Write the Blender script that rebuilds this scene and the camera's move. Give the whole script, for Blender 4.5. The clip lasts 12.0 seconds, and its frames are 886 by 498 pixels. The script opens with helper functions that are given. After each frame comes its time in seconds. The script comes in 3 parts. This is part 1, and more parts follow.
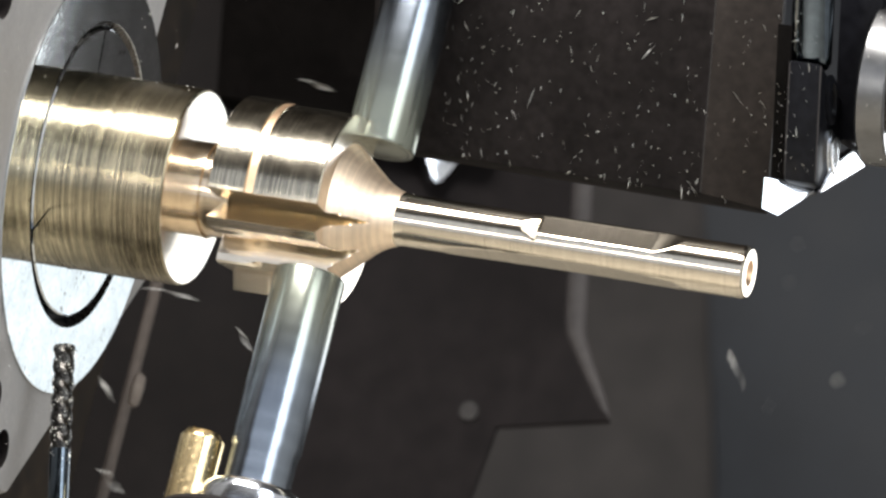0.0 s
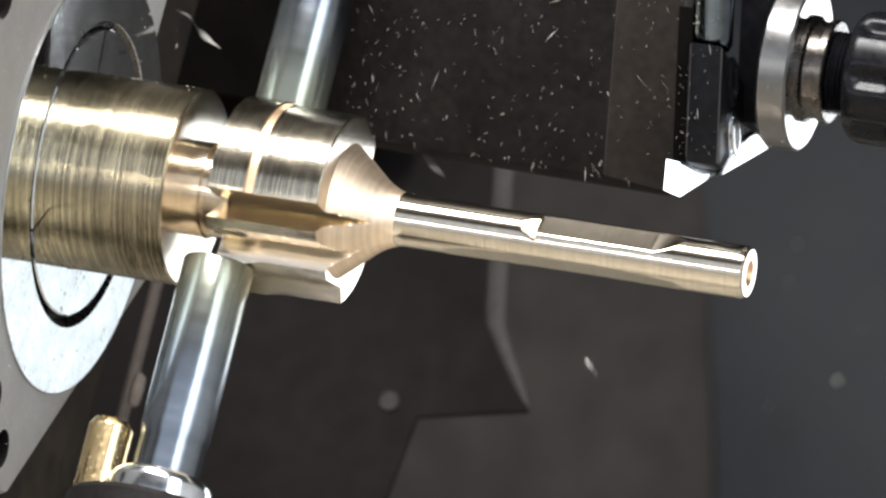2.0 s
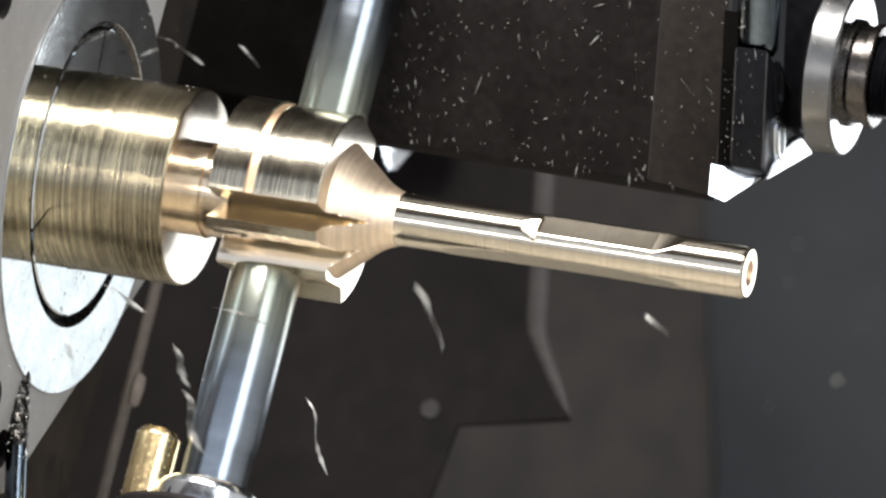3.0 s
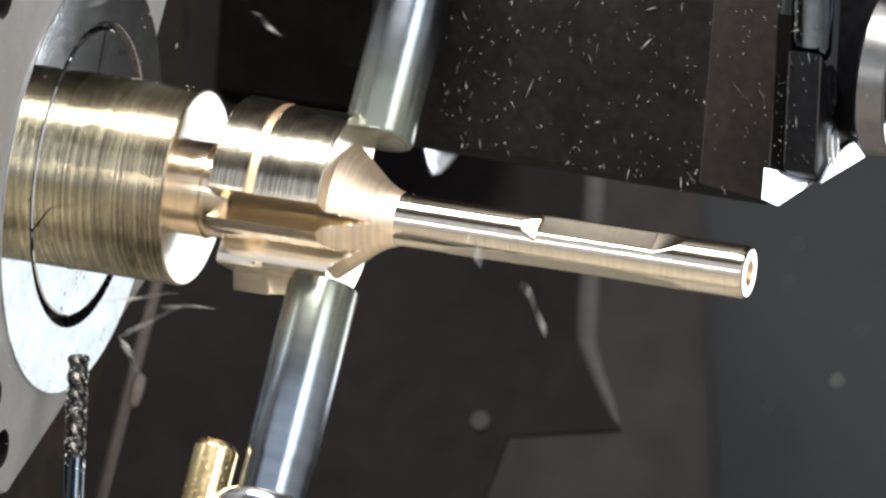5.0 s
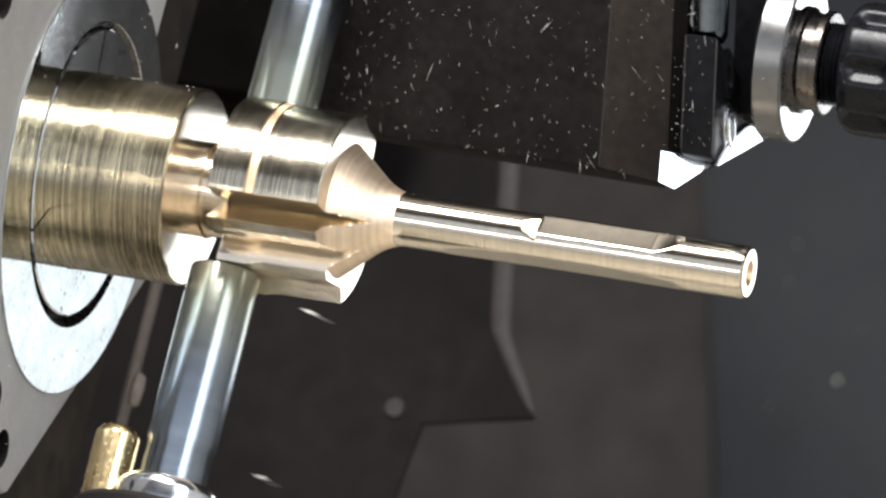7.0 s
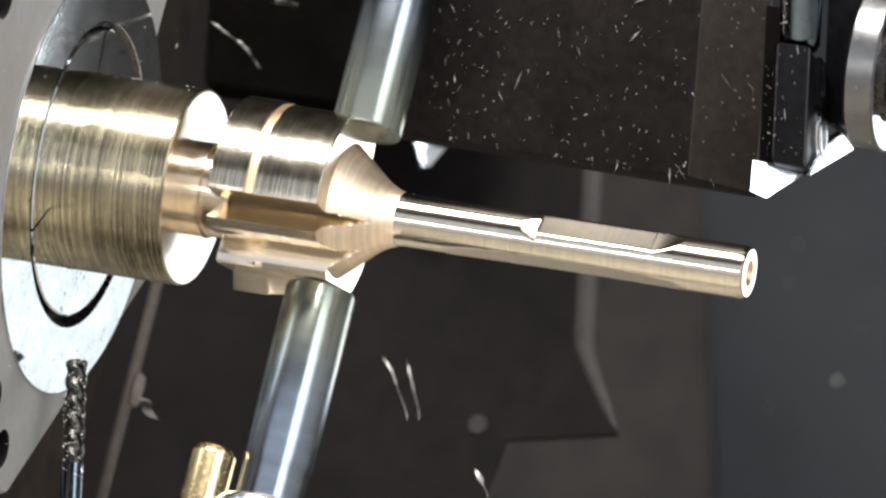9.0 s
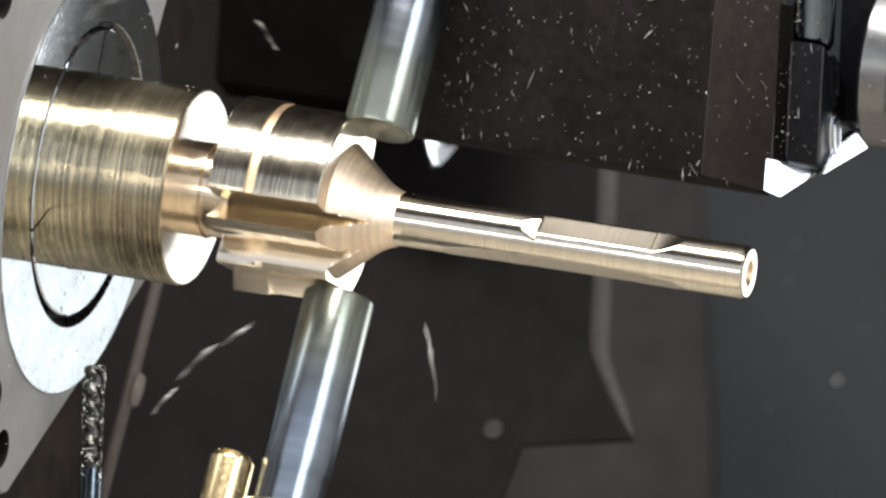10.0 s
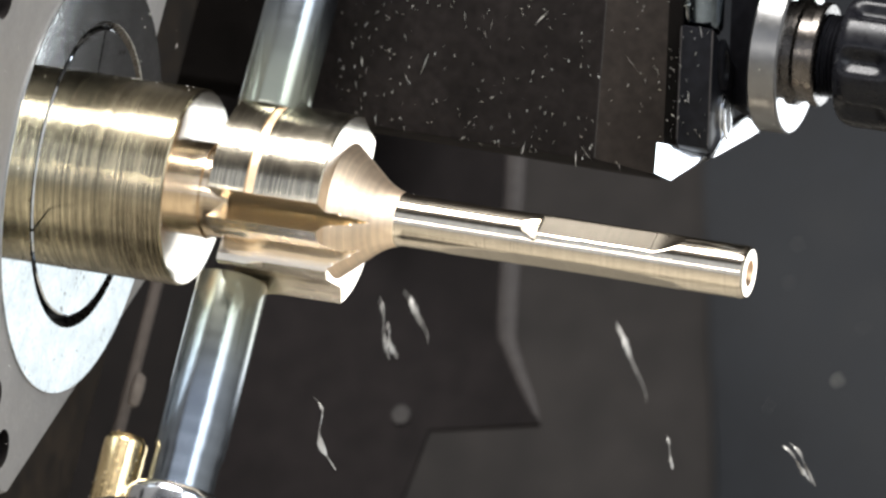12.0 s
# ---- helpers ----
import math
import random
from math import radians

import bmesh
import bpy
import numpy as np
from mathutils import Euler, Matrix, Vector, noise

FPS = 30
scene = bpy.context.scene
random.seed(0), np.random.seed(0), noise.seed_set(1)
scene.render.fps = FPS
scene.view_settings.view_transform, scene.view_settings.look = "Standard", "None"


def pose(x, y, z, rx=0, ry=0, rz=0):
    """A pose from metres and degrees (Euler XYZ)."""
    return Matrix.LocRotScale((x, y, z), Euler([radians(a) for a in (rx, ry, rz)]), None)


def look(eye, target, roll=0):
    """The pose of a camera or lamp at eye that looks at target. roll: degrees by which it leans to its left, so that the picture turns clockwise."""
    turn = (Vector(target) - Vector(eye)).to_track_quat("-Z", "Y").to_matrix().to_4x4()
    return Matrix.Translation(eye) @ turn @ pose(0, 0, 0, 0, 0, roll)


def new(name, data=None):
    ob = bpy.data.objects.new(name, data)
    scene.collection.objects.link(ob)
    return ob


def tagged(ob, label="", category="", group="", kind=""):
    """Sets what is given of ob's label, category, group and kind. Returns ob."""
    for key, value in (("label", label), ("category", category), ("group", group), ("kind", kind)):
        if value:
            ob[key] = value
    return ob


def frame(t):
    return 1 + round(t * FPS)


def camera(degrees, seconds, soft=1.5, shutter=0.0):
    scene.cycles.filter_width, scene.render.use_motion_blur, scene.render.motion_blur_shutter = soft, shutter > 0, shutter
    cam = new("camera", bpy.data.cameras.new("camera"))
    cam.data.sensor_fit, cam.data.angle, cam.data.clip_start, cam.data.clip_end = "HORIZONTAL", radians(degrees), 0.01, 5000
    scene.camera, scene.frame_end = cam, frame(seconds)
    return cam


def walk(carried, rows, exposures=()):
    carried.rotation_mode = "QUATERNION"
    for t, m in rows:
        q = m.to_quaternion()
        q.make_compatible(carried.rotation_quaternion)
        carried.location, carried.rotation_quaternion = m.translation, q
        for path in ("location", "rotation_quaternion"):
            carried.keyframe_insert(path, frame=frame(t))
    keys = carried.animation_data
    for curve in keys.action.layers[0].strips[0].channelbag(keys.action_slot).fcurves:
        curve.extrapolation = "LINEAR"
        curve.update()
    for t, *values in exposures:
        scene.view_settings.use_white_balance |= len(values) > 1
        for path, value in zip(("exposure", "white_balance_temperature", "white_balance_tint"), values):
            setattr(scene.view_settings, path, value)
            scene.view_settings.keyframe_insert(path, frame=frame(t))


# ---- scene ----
cam = camera(6.0, 12.0, soft=2.6, shutter=0.2)
EYE = pose(0.284181, -0.851086, -0.262837, 106.6574, -13.5066, 14.3309)
cam.data.dof.use_dof, cam.data.dof.focus_distance, cam.data.dof.aperture_fstop = True, 0.93, 64.0
walk(cam, [(0.0, EYE), (12.0, EYE)])

# ---- light: the machine's lamps ----
world = bpy.data.worlds.new("world")
scene.world = world
world.use_nodes = True
world.node_tree.nodes["Background"].inputs[0].default_value = (0.55, 0.6, 0.7, 1)
world.node_tree.nodes["Background"].inputs[1].default_value = 1.08
scene.view_settings.exposure = 0.52


def area_lamp(name, eye, target, w, h, watts, colour):
    data = bpy.data.lights.new(name, "AREA")
    data.shape, data.size, data.size_y = "RECTANGLE", w, h
    data.energy, data.color = watts, colour
    ob = new(name, data)
    ob.matrix_world = look(eye, target)
    return tagged(ob, "white work lamp inside the machine enclosure", "lamp")


area_lamp("work_lamp", (0.1035, 0.205, 0.072), (0.1035, 0.0, 0.072), 0.107, 0.08, 0.085, (0.93, 0.97, 1.0))
area_lamp("work_lamp", (0.036, 0.205, 0.040), (0.036, 0.0, 0.040), 0.024, 0.036, 0.0025, (0.88, 0.96, 1.0))
area_lamp("work_lamp", (-0.075, -0.24, 0.26), (0.0, 0.0, 0.0), 0.29, 0.085, 3.6, (1.0, 0.985, 0.975))
area_lamp("work_lamp", (0.255, -0.255, 0.09), (0.0, 0.0, 0.0), 0.15, 0.34, 0.66, (0.88, 0.94, 1.0))
area_lamp("work_lamp", (0.235, -0.330, 0.09), (0.0, 0.0, 0.0), 0.016, 0.34, 0.20, (0.86, 0.94, 1.0))
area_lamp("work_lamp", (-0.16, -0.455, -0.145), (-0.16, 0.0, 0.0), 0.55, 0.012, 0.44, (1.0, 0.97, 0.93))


# ---- materials ----
def material(name, colour, metal=0.0, rough=0.5, vary=0.2, scale=400.0, bump=0.0, bump_scale=2000.0,
             rings=0.0, ring_scale=900.0, ring_tint=0.25, rough_vary=0.1, aniso=0.0, stretch=(1, 1, 1), second=None, coat=0.0, spec=0.5):
    m = bpy.data.materials.new(name)
    m.use_nodes = True
    nt = m.node_tree
    b = nt.nodes["Principled BSDF"]
    link = nt.links.new
    co = nt.nodes.new("ShaderNodeTexCoord")
    mp = nt.nodes.new("ShaderNodeMapping")
    mp.inputs["Scale"].default_value = stretch
    link(co.outputs["Object"], mp.inputs["Vector"])

    def noise_tex(s, detail=4.0):
        n = nt.nodes.new("ShaderNodeTexNoise")
        n.inputs["Scale"].default_value = s
        n.inputs["Detail"].default_value = detail
        link(mp.outputs["Vector"], n.inputs["Vector"])
        return n
    big, small = noise_tex(scale), noise_tex(scale * 7)
    mixf = nt.nodes.new("ShaderNodeMath")
    mixf.operation = "MULTIPLY"
    link(big.outputs["Fac"], mixf.inputs[0])
    link(small.outputs["Fac"], mixf.inputs[1])
    ramp = nt.nodes.new("ShaderNodeValToRGB")
    lo = tuple(max(0.0, c * (1 - vary)) for c in colour)
    hi = second or tuple(min(1.0, c * (1 + vary)) for c in colour)
    ramp.color_ramp.elements[0].position, ramp.color_ramp.elements[1].position = 0.1, 0.42
    ramp.color_ramp.elements[0].color, ramp.color_ramp.elements[1].color = (*lo, 1), (*hi, 1)
    link(mixf.outputs[0], ramp.inputs[0])
    link(ramp.outputs[0], b.inputs["Base Color"])
    b.inputs["Metallic"].default_value = metal
    rr = nt.nodes.new("ShaderNodeMapRange")
    rr.inputs["To Min"].default_value = max(0.02, rough - rough_vary)
    rr.inputs["To Max"].default_value = min(1.0, rough + rough_vary)
    link(small.outputs["Fac"], rr.inputs["Value"])
    link(rr.outputs[0], b.inputs["Roughness"])
    b.inputs["Coat Weight"].default_value = coat
    b.inputs["Specular IOR Level"].default_value = spec
    height = None
    if bump:
        n = noise_tex(bump_scale, 3.0)
        bn = nt.nodes.new("ShaderNodeBump")
        bn.inputs["Strength"].default_value = bump
        bn.inputs["Distance"].default_value = 0.0003
        link(n.outputs["Fac"], bn.inputs["Height"])
        height = bn
    if rings:
        # turning marks: fine uneven grooves round the X axis
        sx = nt.nodes.new("ShaderNodeMapping")
        sx.inputs["Scale"].default_value = (1, 0.006, 0.006)
        link(co.outputs["Object"], sx.inputs["Vector"])
        n = nt.nodes.new("ShaderNodeTexNoise")
        n.inputs["Scale"].default_value = ring_scale
        n.inputs["Detail"].default_value = 6.0
        n.inputs["Roughness"].default_value = 0.75
        link(sx.outputs["Vector"], n.inputs["Vector"])
        bn = nt.nodes.new("ShaderNodeBump")
        bn.inputs["Strength"].default_value = rings
        bn.inputs["Distance"].default_value = 0.0002
        link(n.outputs["Fac"], bn.inputs["Height"])
        if height:
            link(height.outputs["Normal"], bn.inputs["Normal"])
        height = bn
        shade = nt.nodes.new("ShaderNodeMapRange")
        shade.inputs["From Min"].default_value, shade.inputs["From Max"].default_value = 0.35, 0.65
        shade.inputs["To Min"].default_value, shade.inputs["To Max"].default_value = 1.0 - ring_tint, 1.0
        link(n.outputs["Fac"], shade.inputs["Value"])
        tint = nt.nodes.new("ShaderNodeMix")
        tint.data_type, tint.blend_type = "RGBA", "MULTIPLY"
        tint.inputs[0].default_value = 1.0
        link(ramp.outputs[0], tint.inputs[6])
        link(shade.outputs[0], tint.inputs[7])
        link(tint.outputs[2], b.inputs["Base Color"])
    if height:
        link(height.outputs["Normal"], b.inputs["Normal"])
    return m


STOCK = material("turned_bar_skin", (0.57, 0.485, 0.325), 1.0, 0.22, 0.2, 90, rings=0.3, ring_scale=1700, ring_tint=0.75, rough_vary=0.05)
SKIN = material("head_skin", (0.62, 0.555, 0.43), 1.0, 0.19, 0.2, 90, rings=0.25, ring_scale=2300, ring_tint=0.7, rough_vary=0.05)
BRONZE = material("fresh_bronze", (0.97, 0.75, 0.55), 1.0, 0.42, 0.08, 160, rings=0.06, ring_scale=2200, rough_vary=0.04)
BRONZE_FINE = material("fine_turned_bronze", (0.61, 0.54, 0.43), 1.0, 0.14, 0.08, 160, rings=0.08, ring_scale=2600, rough_vary=0.02)
BRONZE_FACE = material("faced_bronze", (0.92, 0.84, 0.72), 1.0, 0.19, 0.08, 200, rough_vary=0.03)
STEEL = material("ground_steel", (0.36, 0.39, 0.43), 1.0, 0.25, 0.2, 60, stretch=(0.2, 0.2, 1.5), rough_vary=0.05)
CUTTER = material("spinning_cutter", (0.22, 0.245, 0.275), 1.0, 0.23, 0.2, 60, stretch=(0.2, 0.2, 1.5), rough_vary=0.05)


def frosted_tip(m, colour, near, far):
    """The blurred flutes: paler and less mirror-like towards the cutting end, along z."""
    nt = m.node_tree
    b = nt.nodes["Principled BSDF"]
    co, sep = nt.nodes.new("ShaderNodeTexCoord"), nt.nodes.new("ShaderNodeSeparateXYZ")
    size, fade, mix = nt.nodes.new("ShaderNodeMath"), nt.nodes.new("ShaderNodeMapRange"), nt.nodes.new("ShaderNodeMix")
    metal = nt.nodes.new("ShaderNodeMapRange")
    size.operation, fade.interpolation_type, mix.data_type = "ABSOLUTE", "SMOOTHSTEP", "RGBA"
    fade.inputs["From Min"].default_value, fade.inputs["From Max"].default_value = near, far
    mix.inputs[6].default_value = (*colour, 1)
    metal.inputs["To Min"].default_value, metal.inputs["To Max"].default_value = 0.82, 1.0
    link = nt.links.new
    link(co.outputs["Object"], sep.inputs[0])
    link(sep.outputs["Z"], size.inputs[0])
    link(size.outputs[0], fade.inputs["Value"])
    link(fade.outputs[0], mix.inputs[0])
    link(b.inputs["Base Color"].links[0].from_socket, mix.inputs[7])
    link(mix.outputs[2], b.inputs["Base Color"])
    link(fade.outputs[0], metal.inputs["Value"])
    link(metal.outputs[0], b.inputs["Metallic"])


frosted_tip(CUTTER, (0.21, 0.22, 0.18), 0.003, 0.015)
BRIGHT = material("polished_steel", (0.72, 0.74, 0.77), 1.0, 0.18, 0.10, 150)
RING = material("ground_ring_steel", (0.74, 0.77, 0.78), 1.0, 0.06, 0.22, 260, bump=0.01, rough_vary=0.02)


def stained(m, colour, scale, low, high):
    """Small stains with a shape of their own, mixed over a material's base colour."""
    nt = m.node_tree
    b = nt.nodes["Principled BSDF"]
    co = nt.nodes.new("ShaderNodeTexCoord")
    fine, patch = nt.nodes.new("ShaderNodeTexNoise"), nt.nodes.new("ShaderNodeTexNoise")
    fine.inputs["Scale"].default_value, patch.inputs["Scale"].default_value = scale, scale * 0.16
    fac = nt.nodes.new("ShaderNodeMath")
    fac.operation = "MULTIPLY"
    ramp = nt.nodes.new("ShaderNodeMapRange")
    ramp.inputs["From Min"].default_value, ramp.inputs["From Max"].default_value = low, high
    mix = nt.nodes.new("ShaderNodeMix")
    mix.data_type = "RGBA"
    mix.inputs[7].default_value = (*colour, 1)
    for n in (fine, patch):
        nt.links.new(co.outputs["Object"], n.inputs["Vector"])
    nt.links.new(fine.outputs["Fac"], fac.inputs[0])
    nt.links.new(patch.outputs["Fac"], fac.inputs[1])
    nt.links.new(fac.outputs[0], ramp.inputs["Value"])
    nt.links.new(ramp.outputs[0], mix.inputs[0])
    nt.links.new(b.inputs["Base Color"].links[0].from_socket, mix.inputs[6])
    nt.links.new(mix.outputs[2], b.inputs["Base Color"])


stained(RING, (0.16, 0.15, 0.13), 1500.0, 0.385, 0.46)
GREY = material("bead_blasted_steel", (0.26, 0.245, 0.23), 0.1, 0.6, 0.12, 220, bump=0.15)
BLACK = material("black_oxide_and_hole_shade", (0.0122, 0.0101, 0.0094), 0.0, 0.60, 0.45, 130, spec=0.04, bump=0.12, bump_scale=900)
# matte black of the mount, also the shade colour of the holder's rear
MATTE = material("matte_black_and_shade", (0.0040, 0.0034, 0.0031), 0.0, 0.8, 0.35, 130, spec=0.015, bump=0.1, bump_scale=900)
SIDE = material("lighter_brown_plate", (0.024, 0.0195, 0.0165), 0.0, 0.55, 0.35, 130, spec=0.08, bump=0.12, bump_scale=900)
HOLDER = material("oiled_black_holder", (0.006, 0.006, 0.0072), 0.0, 0.34, 0.4, 150, bump=0.05, spec=0.07)
PLASTIC = material("black_cap", (0.004, 0.004, 0.005), 0.0, 0.28, 0.3, 150, spec=0.14)
BRASS = material("brass_rod", (0.76, 0.585, 0.32), 1.0, 0.24, 0.15, 300, bump=0.03, bump_scale=1500)
DRILL = material("oily_drill_steel", (0.045, 0.042, 0.038), 1.0, 0.28, 0.6, 700, bump=0.6, bump_scale=1200)
CHIP = material("bronze_swarf", (0.97, 0.91, 0.78), 0.15, 0.3, 0.15, 900)
FLECK = material("bright_splinter", (0.97, 0.92, 0.80), 0.1, 0.25, 0.15, 900)


def per_island(m, low):
    """Each splinter its own tone, from tarnished to bright."""
    nt = m.node_tree
    b = nt.nodes["Principled BSDF"]
    geo, curve, tone, mix = (nt.nodes.new(k) for k in ("ShaderNodeNewGeometry", "ShaderNodeMath", "ShaderNodeMapRange", "ShaderNodeMix"))
    curve.operation, mix.data_type, mix.blend_type = "POWER", "RGBA", "MULTIPLY"
    curve.inputs[1].default_value = 0.9
    tone.inputs["To Min"].default_value = low
    mix.inputs[0].default_value = 1.0
    nt.links.new(geo.outputs["Random Per Island"], curve.inputs[0])
    nt.links.new(curve.outputs[0], tone.inputs["Value"])
    nt.links.new(b.inputs["Base Color"].links[0].from_socket, mix.inputs[6])
    nt.links.new(tone.outputs[0], mix.inputs[7])
    nt.links.new(mix.outputs[2], b.inputs["Base Color"])


per_island(FLECK, 0.3)
PANEL = material("blue_grey_sheet", (0.0152, 0.0168, 0.0195), 0.0, 0.6, 0.3, 14, bump=0.05, bump_scale=300, spec=0.2)
WALL = material("dark_painted_sheet", (0.0242, 0.0215, 0.0200), 0.0, 0.7, 0.35, 18, bump=0.06, bump_scale=300, spec=0.15)
REFLECTOR = material("pale_reflector_sheet", (0.55, 0.56, 0.57), 0.0, 0.5, 0.2, 18, bump=0.06, bump_scale=300)
SLIDE = material("dark_slide_casting", (0.0078, 0.0064, 0.0059), 0.0, 0.75, 0.35, 40, bump=0.06, bump_scale=300, spec=0.07)
RIBBON = material("curled_ribbon", (0.24, 0.23, 0.21), 0.4, 0.42, 0.2, 900)
SWARF = material("swarf_bed", (0.64, 0.59, 0.50), 0.2, 0.45, 0.4, 60, bump=0.8, bump_scale=250)
NUT = material("lapped_nut_steel", (0.46, 0.47, 0.49), 1.0, 0.10, 0.1, 150, rough_vary=0.03)
# paler than the castings: paints the bolt's glint and the block's corner highlight
FAINT = material("bolt_and_corner_glint", (0.031, 0.028, 0.026), 0.1, 0.6, 0.3, 200, spec=0.2)
PIPE = material("dull_pipe", (0.085, 0.07, 0.06), 0.0, 0.7, 0.25, 120, spec=0.2)
STAINED = material("stained_headstock_casting", (0.017, 0.0135, 0.011), 0.0, 0.7, 0.75, 45, bump=0.1, bump_scale=300, spec=0.1, second=(0.040, 0.029, 0.020))
KNOB = material("dull_knob", (0.15, 0.125, 0.105), 0.0, 0.6, 0.25, 120, spec=0.3)
PLATE = material("dark_plate_casting", (0.0100, 0.0082, 0.0080), 0.0, 0.75, 0.35, 40, bump=0.06, bump_scale=300, spec=0.07)
MILLED = material("milled_bronze", (0.96, 0.81, 0.66), 1.0, 0.23, 0.14, 700, stretch=(0.04, 1, 1), bump=0.10, bump_scale=2500, rough_vary=0.05)
NECK = material("bright_neck_bronze", (0.78, 0.63, 0.45), 1.0, 0.18, 0.12, 160, rings=0.10, ring_scale=2200, rough_vary=0.04)
# paler tone for the slide's lit edge and the holder's edge lines
EDGE_TONE = material("paler_edge", (0.042, 0.037, 0.035), 0.0, 0.65, 0.3, 90, spec=0.2)
DISC = material("brushed_disc_steel", (0.15, 0.148, 0.145), 1.0, 0.34, 0.15, 150)
GROOVE = material("peach_groove_bronze", (0.88, 0.60, 0.38), 1.0, 0.40, 0.1, 200)
CLAMP = material("dark_clamping_nut", (0.014, 0.012, 0.0115), 0.0, 0.4, 0.3, 200, spec=0.15)
GLOSS = material("glossy_blued_steel", (0.10, 0.12, 0.14), 1.0, 0.16, 0.2, 150)
COLLAR = material("brown_oiled_steel", (0.085, 0.076, 0.068), 1.0, 0.27, 0.2, 150)
# near-black that paints the shade in the collet gap and behind the bolt holes
GAP = material("recess_shade", (0.012, 0.011, 0.010), 0.0, 0.6, 0.4, 200, spec=0.15)


# ---- mesh helpers (millimetres) ----
MM = 0.001


def mesh_object(name, bm, mat, smooth=35):
    bmesh.ops.scale(bm, vec=(MM, MM, MM), verts=bm.verts)
    bmesh.ops.recalc_face_normals(bm, faces=bm.faces)
    limit = radians(smooth)
    for f in bm.faces:
        f.smooth = True
    for e in bm.edges:
        e.smooth = len(e.link_faces) == 2 and e.calc_face_angle(0.0) < limit
    me = bpy.data.meshes.new(name)
    bm.to_mesh(me)
    bm.free()
    me.materials.append(mat)
    return new(name, me)


def part(name, bm, mat, parent, label="", smooth=35, more=()):
    ob = mesh_object(name, bm, mat, smooth)
    for extra in more:
        ob.data.materials.append(extra)
    ob.parent = parent
    return tagged(ob, label)


def thing(name, base, label, category, group=""):
    ob = new(name)
    ob.empty_display_size = 0.005
    ob.location = Vector(base) * MM
    return tagged(ob, label, category, group)


def lathe(profile, n=64, axis="x", at=(0, 0, 0), closed=False):
    """Turns (position, radius) pairs round an axis."""
    bm = bmesh.new()
    rows = []
    for p, r in profile:
        row = []
        for i in range(n):
            a = 2 * math.pi * i / n
            c, s = r * math.cos(a), r * math.sin(a)
            v = (p, c, s) if axis == "x" else (c, s, p)
            row.append(bm.verts.new((v[0] + at[0], v[1] + at[1], v[2] + at[2])))
        rows.append(row)
    pairs = list(zip(rows, rows[1:]))
    if closed:
        pairs.append((rows[-1], rows[0]))
    for a, b in pairs:
        for i in range(n):
            bm.faces.new((a[i], a[(i + 1) % n], b[(i + 1) % n], b[i]))
    if not closed:
        for row in (rows[0], rows[-1]):
            bm.faces.new(row)
    return bm


def box(x0, x1, y0, y1, z0, z1, bevel=0.3):
    bm = bmesh.new()
    bmesh.ops.create_cube(bm, size=1.0)
    for v in bm.verts:
        v.co = Vector(((x0 + x1) / 2 + v.co.x * (x1 - x0), (y0 + y1) / 2 + v.co.y * (y1 - y0), (z0 + z1) / 2 + v.co.z * (z1 - z0)))
    if bevel:
        bmesh.ops.bevel(bm, geom=bm.edges[:], offset=bevel, segments=2, affect="EDGES", profile=0.5)
    return bm


def prism(points, low, high, axis="z", bevel=0.0):
    """A polygon in the plane across an axis, drawn out from low to high."""
    bm = bmesh.new()

    def put(p, h):
        return {"z": (p[0], p[1], h), "x": (h, p[0], p[1]), "y": (p[0], h, p[1])}[axis]
    a = [bm.verts.new(put(p, low)) for p in points]
    b = [bm.verts.new(put(p, high)) for p in points]
    bm.faces.new(a)
    bm.faces.new(b)
    for i in range(len(points)):
        j = (i + 1) % len(points)
        bm.faces.new((a[i], a[j], b[j], b[i]))
    if bevel:
        bmesh.ops.bevel(bm, geom=bm.edges[:], offset=bevel, segments=2, affect="EDGES", profile=0.5)
    return bm


# ---- the enclosure ----
def wall(name, bm, mat, label, category="wall"):
    return tagged(mesh_object(name, bm, mat), label, category, kind="structure")


wall("wall_back", box(-460, 460, 420, 436, -345, 320, 0), WALL, "dark painted sheet metal back wall of the machine")
wall("wall_west", box(-476, -460, -480, 436, -345, 320, 0), WALL, "dark painted sheet metal side wall")
# out of view; its pale tone is added to brighten the cutters' right sides
wall("wall_east", box(460, 476, -480, 436, -345, 320, 0), REFLECTOR, "unseen side wall, made pale to reflect light onto the tools")
# added out of view: keeps the room's light out of the upright cutters' reflections
wall("wall_front", box(-460, 460, -492, -480, 85, 320, 0), WALL, "unseen dark panel added to block room light from the cutters")
wall("wall_panel", prism([(-104.0, 179.0), (-94.0, 141.0), (-79.0, 85.0), (-30.0, 93.0), (-51.0, 187.0)], 414, 420.5, "y", 1.0), PANEL, "blue-grey sheet panel on the back wall")
wall("floor", box(-460, 460, -480, 420, -345, -325, 0), SWARF, "chip tray floor covered in bronze swarf", "floor")
wall("ceiling", box(-476, 476, -480, 436, 320, 336, 0), WALL, "dark sheet metal ceiling of the machine", "ceiling")


